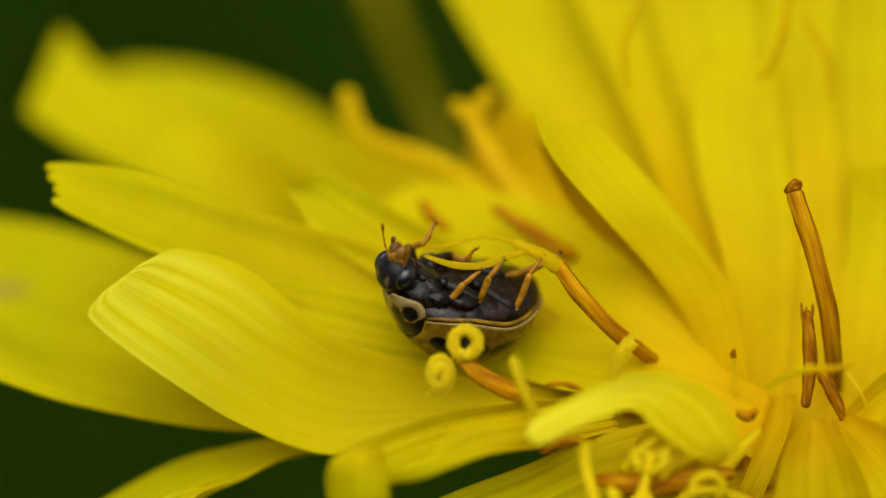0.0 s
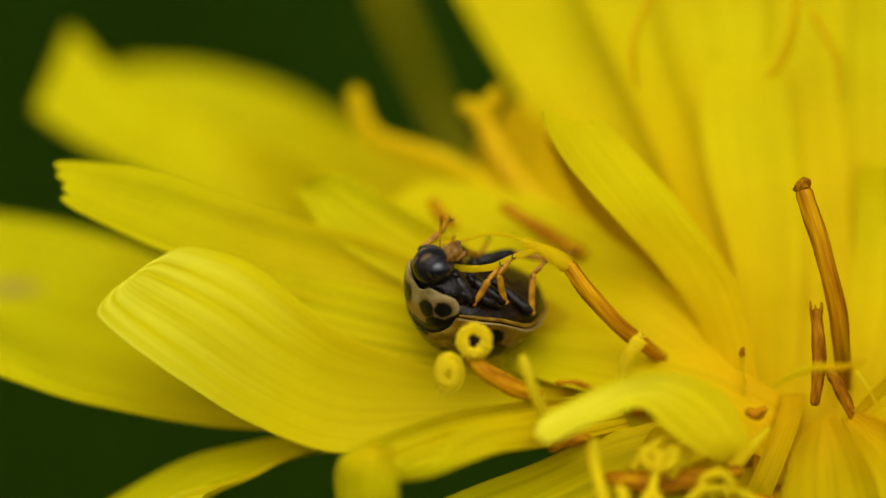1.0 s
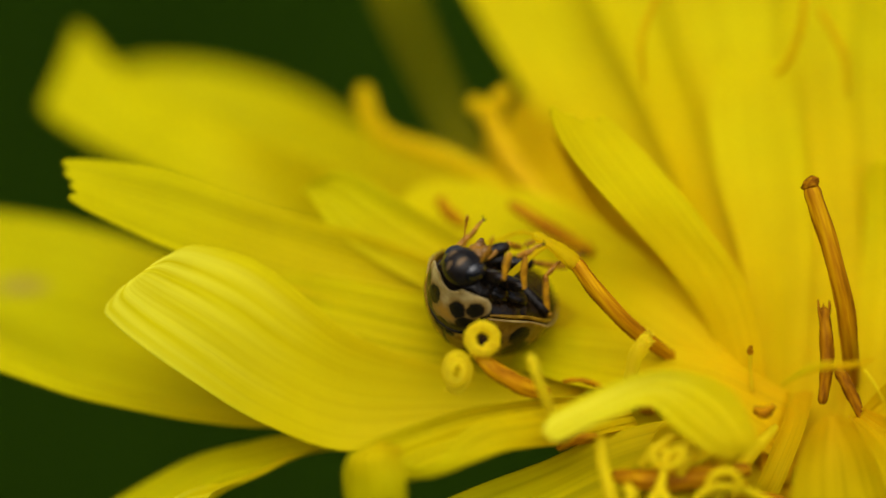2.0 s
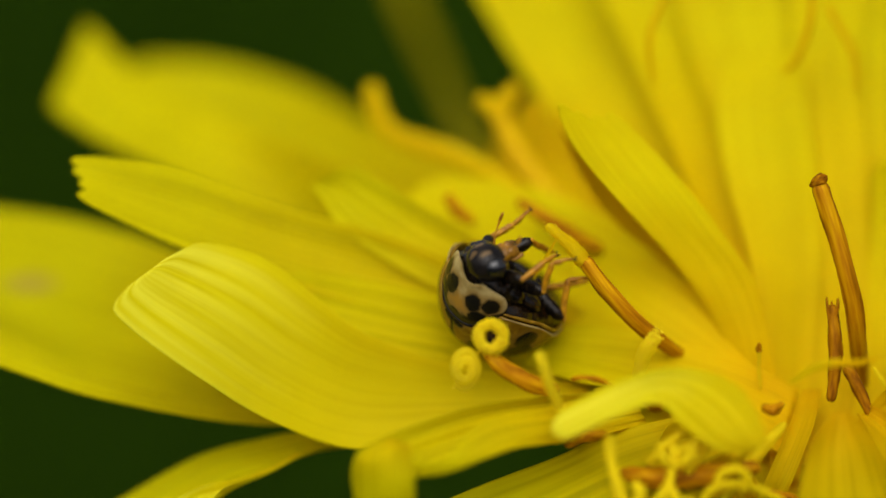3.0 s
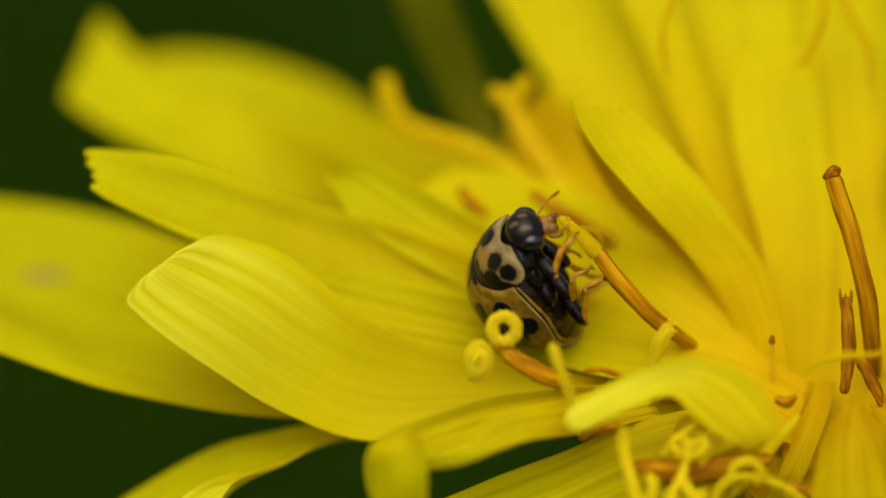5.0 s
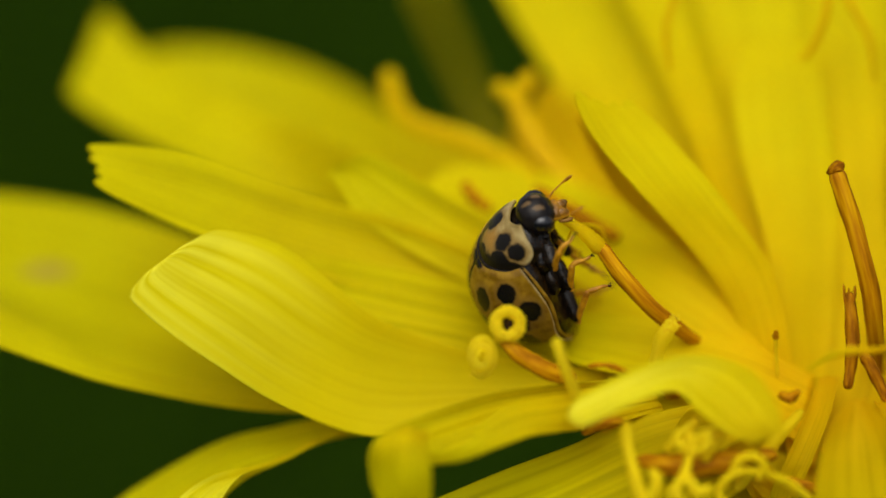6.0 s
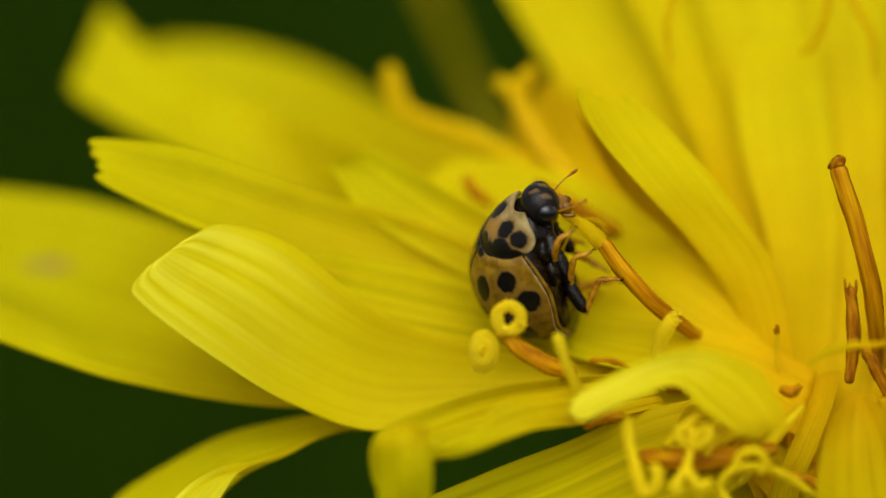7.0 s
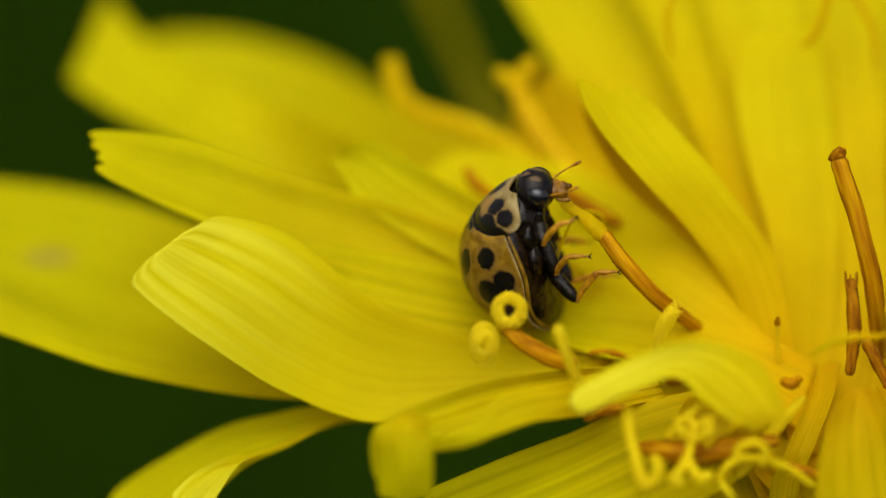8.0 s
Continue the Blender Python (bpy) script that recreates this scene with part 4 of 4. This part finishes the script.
def build_elytron(side):
    s, w = np.meshgrid(np.linspace(0, 1, 34), np.linspace(0.004, 1.0, 30), indexing="ij")
    x0 = 1.08 + 0.14 * w ** 2
    x = x0 + (-2.765 - x0) * np.sin(s * np.pi / 2)
    p = wing_point(x, w)
    p = (p - (0, 0, 0.1)) * np.stack((np.ones_like(s), *[1 - 0.04 * np.exp(-(s / 0.10) ** 2)] * 2), axis=-1) + (0, 0, 0.1)
    flare = np.clip((w - 0.86) / 0.14, 0, 1) ** 2
    p[..., 1] *= 1 + 0.05 * flare
    p[..., 1] *= side
    inner = p * (0.96, 0.95, 0.95)
    uv = np.stack((w, s), axis=-1)
    if side > 0:
        p, inner, uv = p[:, ::-1], inner[:, ::-1], uv[:, ::-1]
    ob = link_mesh("wing_case", grid_mesh("wing_case", p, inner, uv), ELYTRA, beetle, "cream wing case with black spots")
    t = np.linspace(0, 1, 12)
    xs = 1.20 + (-2.76 - 1.20) * np.sin(t * np.pi / 2)
    r = wing_point(xs, np.ones(12)) * (1, 1.03, 1)
    r[:, 1] *= side
    tube(ob, "rim", [tuple(q) for q in r], (0.022, 0.038, 0.034, 0.016), RIM, "pale wing case rim", n=30, sides=8)
    r = r * (0.97, 0.95, 1.0) - (0, 0, 0.10)
    tube(ob, "rim", [tuple(q) for q in r], (0.05, 0.07, 0.06, 0.03), ELYTRA, n=30, sides=8)


def build_pronotum():
    s, w = np.meshgrid(np.linspace(0, 1, 26), np.linspace(-1.0, 1.0, 61), indexing="ij")
    lobe = np.sqrt(np.clip(1 - (np.clip(np.abs(w) - 0.58, 0, 1) / 0.42) ** 2, 0.02, 1))
    x0 = 1.62 - lobe * (0.54 - 0.08 * w ** 2)
    x1 = 1.62 + lobe * (0.35 + 0.22 * np.abs(w))
    x = x0 + (x1 - x0) * s
    p = shield_point(x, w)
    inner = (p - (0.9, 0, -0.3)) * 0.95 + (0.9, 0, -0.3)
    pro = link_mesh("pronotum", grid_mesh("pronotum", p[:, ::-1], inner[:, ::-1], np.stack((w, s), axis=-1)), PRONOTUM, beetle, "cream pronotum with black spots")
    edge = [tuple(q) for q in p[0, 4:-4:4] - (0.03, 0, 0.0)]
    tube(pro, "border", edge, (0.03, 0.06, 0.065, 0.06, 0.03), BLACK, "glossy black border", n=40, sides=8)
    front = [tuple(q) for q in p[-1, 5:-5:5]]
    tube(pro, "front_edge", front, (0.015, 0.03, 0.03, 0.03, 0.015), RIM, "pale raised front edge", n=40, sides=8)


def build_belly():
    bm = bmesh.new()
    bmesh.ops.create_uvsphere(bm, u_segments=40, v_segments=44, radius=1.0)
    for v in bm.verts:
        x, y, z = v.co.z, v.co.y, v.co.x         # the poles lie at head and tail
        seg = (x * 4.2) % 1.0                    # overlapping plates
        full = ((1 - abs(x) ** 3.2) ** (1 / 3.2)) / math.sqrt(max(1e-4, 1 - x * x)) if abs(x) < 0.999 else 1
        k = full * (1 + 0.035 * seg * (1 if x < 0.25 else 0))
        long = -0.53 + 2.18 * x
        v.co = Vector((long * MM, 1.56 * y * min(k, 1.12) * MM, (0.08 + 0.16 * (long + 0.55) + (0.60 if z < 0 else 0.5) * z * k) * MM))
    me = bpy.data.meshes.new("abdomen")
    bm.to_mesh(me)
    bm.free()
    link_mesh("abdomen", me, UNDER, beetle, "glossy dark brown segmented underside")
    ball(beetle, "thorax", BLACK, (1.05, 0, -0.06), (0.86, 1.02, 0.60), lump=0.10)
    for sy in (-1, 1):
        ball(beetle, "side_plate", BLACK, (0.80, sy * 0.84, -0.22), (0.42, 0.34, 0.24), lump=0.2)
        ball(beetle, "breast_plate", BLACK, (0.15, sy * 0.95, -0.30), (0.50, 0.50, 0.24), lump=0.15)
    for x, y in ((1.25, 0.34), (0.62, 0.46), (-0.45, 0.5)):
        for sy in (-1, 1):
            ball(beetle, "coxa", BLACK, (x, sy * y, -0.55), (0.20, 0.24, 0.16), seg=12)


feelers = []


def build_head():
    head = ball(beetle, "head", HEADM, (1.95, 0, -0.46), (0.55, 0.63, 0.60), "black head with pale marks", seg=28)
    for sy in (-1, 1):
        ball(head, "eye", EYE, (2.05, sy * 0.47, -0.50), (0.31, 0.26, 0.36), "glossy black eye", seg=18)
        feelers.append(tube(head, "antenna", ((2.23, sy * 0.34, -0.74), (2.41, sy * 0.48, -0.96), (2.61, sy * 0.58, -1.24), (2.77, sy * 0.60, -1.46), (2.85, sy * 0.60, -1.56)),
             (0.035, 0.026, 0.026, 0.026, 0.05, 0.05, 0.03), AMBER, "thin amber antenna with a club", sides=8))
    ball(head, "labrum", MOUTH, (2.31, 0, -0.86), (0.22, 0.33, 0.22), "amber labrum", lump=0.25)
    ball(head, "jaw", MOUTH, (2.41, 0.14, -1.04), (0.20, 0.16, 0.22), lump=0.2, seg=12)
    ball(head, "jaw", MOUTH, (2.41, -0.14, -1.04), (0.20, 0.16, 0.22), lump=0.2, seg=12)
    for sy in (-1, 1):
        tube(head, "palp", ((2.25, sy * 0.30, -0.99), (2.37, sy * 0.36, -1.12), (2.47, sy * 0.34, -1.22), (2.51, sy * 0.30, -1.30)),
             (0.06, 0.05, 0.075, 0.06), MOUTH, sides=8, n=12)
    return head


build_elytron(-1)
build_elytron(1)
build_pronotum()
build_belly()
head = build_head()


def build_leg(femur, tibia):
    """Three loose segments along x, from joint to joint."""
    fe = tube(beetle, "femur", ((-0.06, 0, 0), (femur * 0.35, 0, 0.03), (femur * 0.8, 0, 0.02), (femur + 0.04, 0, 0)), (0.10, 0.22, 0.20, 0.10), BLACK, "black femur", n=18)
    ball(fe, "knee", AMBER, (femur, 0, 0), (0.085, 0.085, 0.085), "amber knee", seg=12)
    ti = tube(beetle, "tibia", ((-0.03, 0, 0), (tibia * 0.4, 0, 0.03), (tibia * 0.85, 0, 0), (tibia + 0.02, 0, 0)), (0.075, 0.095, 0.10, 0.07), AMBER, "amber tibia", n=14)
    ta = tube(beetle, "tarsus", ((-0.02, 0, 0), (0.18, 0, 0.02), (0.40, 0, -0.01), (0.60, 0, 0.02)), (0.06, 0.085, 0.05, 0.04), AMBER, "amber tarsus", n=16, knob=0.25)
    for sy in (-1, 1):
        tube(ta, "claw", ((0.57, 0, 0.02), (0.66, sy * 0.05, 0.04), (0.70, sy * 0.09, -0.03)), (0.026, 0.022, 0.008), BLACK, "dark claw", sides=6, n=8)
    return fe, ti, ta


legs = {key: build_leg(a, b) for key, a, b in (
    ("fore_right", 0.95, 0.80), ("mid_right", 1.15, 0.95), ("hind_right", 1.30, 1.15),
    ("fore_left", 0.95, 0.80), ("mid_left", 1.15, 0.95), ("hind_left", 1.30, 1.15))}
HIPS = {"fore": (1.25, 0.4, -0.55), "mid": (0.62, 0.5, -0.56), "hind": (-0.45, 0.55, -0.54)}


# ---- what moves ----
def bone(a, b):
    a, b = Vector(a) * MM, Vector(b) * MM
    return Matrix.Translation(a) @ (b - a).to_track_quat("X", "Z").to_matrix().to_4x4()


def step(key, knees, ankles, toes):
    """Keys the three segments of a leg from its joints in beetle space."""
    x, y, z = HIPS[key.split("_")[0]]
    hip = (x, y if key.endswith("left") else -y, z)
    femur, tibia, tarsus = legs[key]
    walk(femur, [(k[0], bone(hip, k[1:])) for k in knees])
    walk(tibia, [(k[0], bone(k[1:], a[1:])) for k, a in zip(knees, ankles)])
    walk(tarsus, [(a[0], bone(a[1:], c[1:])) for a, c in zip(ankles, toes)])


def about(pivot, nod, yaw=0):
    """A turn about a pivot, nodding forward and turning aside by some degrees."""
    return Matrix.Translation(pivot) @ pose(0, 0, 0, 0, nod, yaw) @ Matrix.Translation(-pivot)


def motions():
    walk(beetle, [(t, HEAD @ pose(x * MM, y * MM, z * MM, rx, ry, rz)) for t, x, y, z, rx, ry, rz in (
        (0.0, 0.193, 0.60, -1.181, 149.5, -3.4, -150.2), (0.5, 0.337, 0.60, -1.107, 142.7, -4.0, -140.9), (1.0, 0.407, 0.60, -1.152, 146.3, -5.9, -130.2),
        (1.5, 0.624, 0.60, -1.152, 149.3, -3.2, -122.5), (2.8, 0.834, 0.60, -1.159, 140.7, -6.0, -114.4), (3.0, 0.923, 0.60, -1.187, 138.0, -8.0, -113.7), (3.5, 1.303, 0.60, -1.167, 125.2, -15.9, -103.8),
        (4.0, 1.379, 0.60, -1.169, 123.1, -19.4, -107.1), (4.5, 1.405, 0.60, -1.128, 119.5, -22.0, -112.8), (5.8, 1.491, 0.60, -0.885, 114.2, -41.3, -112.3), (6.0, 1.417, 0.60, -0.903, 116.4, -39.5, -109.6),
        (6.5, 1.394, 0.60, -0.863, 117.0, -40.9, -110.5), (7.0, 1.443, 0.60, -0.862, 114.8, -44.7, -109.0), (7.5, 1.292, 0.60, -0.723, 92.9, -54.4, -99.3),
        (8.0, 1.173, 0.60, -0.737, 98.6, -52.1, -105.6))])
    step("fore_right",
         ((0.0, 0.65, -1.01, -0.14), (0.5, 0.70, -1.12, -0.28), (1.0, 0.84, -1.15, -0.14), (1.5, 1.43, -1.26, -0.91), (3.0, 1.77, -1.12, -0.90), (3.5, 1.50, -1.31, -0.66), (4.0, 0.86, -1.25, -0.41), (4.5, 1.24, -1.26, -0.94), (6.0, 0.78, -1.22, -0.51), (7.0, 0.76, -1.21, -0.47), (7.5, 0.90, -1.28, -0.55), (8.0, 0.87, -1.26, -0.67)),
         ((0.0, 0.38, -1.15, -0.89), (0.5, 0.56, -1.13, -1.07), (1.0, 0.79, -1.15, -0.94), (1.5, 1.69, -1.21, -1.66), (3.0, 1.44, -1.13, -1.63), (3.5, 2.10, -0.89, -0.97), (4.0, 1.44, -0.82, -0.75), (4.5, 1.59, -0.77, -1.46), (6.0, 1.51, -1.33, -0.82), (7.0, 1.52, -1.36, -0.68), (7.5, 1.60, -1.42, -0.92), (8.0, 1.52, -1.40, -1.12)),
         ((0.0, -0.06, -1.07, -1.28), (0.5, 0.04, -0.91, -1.27), (1.0, 0.41, -0.96, -1.36), (1.5, 1.13, -1.11, -1.86), (3.0, 0.94, -1.05, -1.96), (3.5, 2.09, -0.85, -1.57), (4.0, 1.40, -0.80, -1.35), (4.5, 1.62, -0.54, -2.01), (6.0, 1.67, -1.13, -1.36), (7.0, 1.64, -1.23, -1.25), (7.5, 1.69, -1.27, -1.49), (8.0, 1.60, -1.23, -1.69)))
    step("mid_right",
         ((0.0, -0.29, -1.18, -0.39), (0.5, -0.19, -1.32, -0.51), (1.0, -0.06, -1.43, -0.48), (1.5, 0.97, -1.58, -0.75), (3.0, 1.00, -1.52, -0.94), (3.5, 0.83, -1.61, -0.79), (4.0, 0.81, -1.57, -0.95), (4.5, 0.36, -1.55, -0.96), (6.0, -0.16, -1.32, -0.74), (7.0, -0.23, -1.27, -0.70), (7.5, -0.26, -1.23, -0.72), (8.0, -0.30, -1.13, -0.83)),
         ((0.0, -0.19, -1.41, -1.31), (0.5, 0.21, -1.11, -1.35), (1.0, 0.55, -1.17, -1.17), (1.5, 1.24, -1.13, -1.54), (3.0, 1.40, -1.31, -1.78), (3.5, 1.65, -1.27, -1.13), (4.0, 1.62, -1.33, -1.38), (4.5, 1.22, -1.43, -1.35), (6.0, 0.76, -1.31, -0.98), (7.0, 0.68, -1.35, -0.96), (7.5, 0.51, -1.51, -1.21), (8.0, 0.47, -1.45, -1.29)),
         ((0.0, -0.50, -1.34, -1.82), (0.5, -0.10, -1.06, -1.86), (1.0, 0.35, -1.14, -1.74), (1.5, 1.03, -1.22, -2.10), (3.0, 1.18, -1.61, -2.25), (3.5, 1.54, -1.48, -1.68), (4.0, 1.34, -1.31, -1.91), (4.5, 1.15, -1.36, -1.94), (6.0, 0.77, -1.27, -1.57), (7.0, 0.72, -1.31, -1.55), (7.5, 0.45, -1.46, -1.80), (8.0, 0.39, -1.40, -1.88)))
    step("hind_right",
         ((0.0, -1.44, -1.34, -0.27), (0.5, -1.25, -1.57, -0.39), (1.0, -1.12, -1.65, -0.38), (1.5, -1.00, -1.67, -0.19), (3.0, -0.89, -1.77, -0.45), (3.5, -0.48, -1.83, -0.74), (4.0, -0.64, -1.81, -0.79), (4.5, -1.13, -1.60, -0.90), (6.0, -1.34, -1.49, -0.58), (7.0, -1.38, -1.39, -0.87), (7.5, -1.05, -1.36, -1.36), (8.0, -1.25, -1.26, -1.28)),
         ((0.0, -1.56, -1.27, -1.41), (0.5, -1.15, -1.13, -1.45), (1.0, -0.86, -1.14, -1.37), (1.5, -0.57, -1.20, -1.14), (3.0, -0.57, -1.20, -1.39), (3.5, 0.03, -1.11, -1.48), (4.0, -0.06, -1.03, -1.40), (4.5, -0.33, -0.88, -1.32), (6.0, -0.34, -1.44, -1.14), (7.0, -0.43, -1.26, -1.50), (7.5, -0.09, -1.30, -1.98), (8.0, -0.36, -1.20, -1.99)),
         ((0.0, -1.82, -1.15, -1.94), (0.5, -1.42, -1.04, -1.98), (1.0, -1.11, -1.19, -1.91), (1.5, -0.75, -1.25, -1.71), (3.0, -0.80, -1.54, -1.83), (3.5, 0.19, -1.30, -2.02), (4.0, -0.09, -0.99, -1.99), (4.5, -0.40, -0.80, -1.91), (6.0, -0.38, -1.45, -1.74), (7.0, -0.51, -1.44, -2.06), (7.5, -0.17, -1.27, -2.57), (8.0, -0.45, -1.15, -2.58)))
    step("fore_left",
         ((0.0, 0.98, 1.31, -0.62), (0.5, 0.95, 1.28, -0.37), (1.0, 1.05, 1.31, -0.35), (1.5, 0.94, 1.22, -0.18), (3.0, 0.57, 1.00, -0.83), (3.5, 0.75, 1.20, -0.40), (4.0, 0.82, 1.25, -0.50), (4.5, 0.56, 1.05, -0.52), (6.0, 0.35, 0.20, -0.79), (7.0, 0.32, 0.37, -0.73), (7.5, 0.38, 0.73, -0.37), (8.0, 0.33, 0.61, -0.45)),
         ((0.0, 0.88, 0.69, -1.11), (0.5, 1.05, 0.87, -1.05), (1.0, 0.46, 1.45, -0.87), (1.5, 0.41, 1.28, -0.78), (3.0, 0.21, 0.85, -1.53), (3.5, 0.48, 0.98, -1.13), (4.0, 0.25, 1.07, -1.03), (4.5, 0.05, 0.64, -0.98), (6.0, -0.37, 0.38, -1.06), (7.0, -0.38, 0.61, -1.02), (7.5, -0.33, 0.94, -0.67), (8.0, -0.43, 0.71, -0.69)),
         ((0.0, 0.67, 0.85, -1.65), (0.5, 0.92, 1.00, -1.62), (1.0, 0.57, 1.28, -1.43), (1.5, 0.23, 1.24, -1.35), (3.0, 0.10, 0.84, -2.11), (3.5, 0.42, 0.89, -1.72), (4.0, 0.08, 0.73, -1.50), (4.5, 0.28, 0.29, -1.41), (6.0, -0.91, 0.52, -1.29), (7.0, -0.82, 0.81, -1.38), (7.5, -0.74, 0.92, -1.11), (8.0, -0.82, 0.90, -1.10)))
    step("mid_left",
         ((0.0, -0.38, 1.07, -0.57), (0.5, -0.28, 1.21, -0.49), (1.0, -0.37, 1.08, -0.68), (1.5, -0.42, 0.44, -1.05), (3.0, 0.25, 0.10, -1.57), (3.5, -0.10, -0.16, -1.16), (4.0, 0.15, -0.39, -1.12), (4.5, 0.03, -0.34, -1.08), (6.0, -0.39, 0.19, -1.01), (7.0, -0.36, 0.11, -1.01), (7.5, -0.49, 0.82, -0.58), (8.0, -0.51, 0.69, -0.68)),
         ((0.0, -0.28, 0.19, -0.89), (0.5, -0.21, 0.34, -0.86), (1.0, -1.30, 1.13, -0.49), (1.5, -1.37, 0.46, -1.00), (3.0, -0.69, 0.02, -1.52), (3.5, -1.05, -0.09, -1.23), (4.0, -0.77, -0.28, -1.32), (4.5, -0.90, -0.27, -1.27), (6.0, -1.26, 0.34, -1.37), (7.0, -1.19, 0.41, -1.38), (7.5, -0.89, 1.54, -1.05), (8.0, -1.07, 1.34, -1.08)),
         ((0.0, -0.33, -0.05, -1.44), (0.5, -0.21, 0.33, -1.46), (1.0, -1.25, 1.12, -1.09), (1.5, -1.77, 0.36, -1.44), (3.0, -1.28, -0.11, -1.53), (3.5, -1.59, -0.08, -1.49), (4.0, -1.19, -0.27, -1.75), (4.5, -1.34, -0.07, -1.62), (6.0, -1.59, 0.01, -1.74), (7.0, -1.52, 0.12, -1.79), (7.5, -1.24, 1.75, -1.49), (8.0, -1.41, 1.60, -1.50)))
    step("hind_left",
         ((0.0, -1.56, -0.11, -0.66), (0.5, -1.68, 0.13, -0.53), (1.0, -1.54, 0.31, -1.20), (1.5, -1.32, -0.06, -1.30), (3.0, -0.97, -0.63, -0.65), (3.5, -0.91, -0.65, -0.70), (4.0, -1.01, -0.61, -0.71), (4.5, -1.12, -0.55, -0.72), (6.0, -1.34, -0.39, -0.65), (7.0, -1.40, -0.31, -0.77), (7.5, -1.44, -0.07, -1.11), (8.0, -1.46, -0.12, -1.00)),
         ((0.0, -2.26, -0.67, -1.38), (0.5, -1.93, -0.51, -1.45), (1.0, -2.47, -0.31, -1.48), (1.5, -2.39, -0.46, -1.36), (3.0, -1.72, -1.09, -1.40), (3.5, -1.71, -0.45, -1.50), (4.0, -1.89, -0.24, -1.36), (4.5, -2.03, 0.04, -1.10), (6.0, -2.21, 0.15, -1.19), (7.0, -2.03, 0.33, -1.50), (7.5, -1.76, 0.88, -1.67), (8.0, -1.93, 0.73, -1.63)),
         ((0.0, -2.65, -0.68, -1.84), (0.5, -2.32, -0.60, -1.89), (1.0, -2.80, -0.50, -1.94), (1.5, -2.56, -0.69, -1.89), (3.0, -2.26, -1.01, -1.65), (3.5, -1.41, -0.71, -1.96), (4.0, -1.63, -0.29, -1.90), (4.5, -1.94, 0.07, -1.69), (6.0, -2.22, 0.17, -1.79), (7.0, -1.97, 0.10, -2.05), (7.5, -1.81, 0.93, -2.27), (8.0, -2.01, 0.78, -2.22)))
    neck = Vector((1.85, 0, -0.42)) * MM
    nods = ((0.0, 22, -15), (0.5, 36, -10), (1.0, 66, 25), (1.5, 66, 10), (3.0, 66, 25), (4.0, 66, 5), (4.5, 54, 0), (6.0, 56, -5), (7.0, 66, -5), (7.5, 56, 0), (8.0, 50, 0))
    walk(head, [(t, about(neck, a, b)) for t, a, b in nods])
    for k, feeler in enumerate(feelers):
        socket = Vector((2.23, (-0.34, 0.34)[k], -0.74)) * MM
        walk(feeler, [(t, about(socket, 14 - a)) for t, a, b in nods])
    rows = ((0.0, 27, 0, 0, 0), (1.0, 27, -4, 2, 0), (1.5, 28, -20, 6, -10), (3.0, 43, -36, -24, -84), (3.5, 41, -38, -24, -94), (4.5, 44, -38, -24, -97), (6.0, 37, -35, -20, -100), (8.0, 37, -35, -20, -98))
    walk(pulled, [(t, pose(*[c * MM for c in PIVOT], 0, a, 0)) for t, a, b, c, d in rows])
    for k, branch in enumerate(limp):
        tips = [(r[0], Vector(PIVOT) + Vector((-math.cos(radians(r[1])), 0, math.sin(radians(r[1])))) * 0.95, r[2 + k], r[4]) for r in rows]
        walk(branch, [(t, pose(*(p * MM), 0, a, b)) for t, p, a, b in tips])


motions()
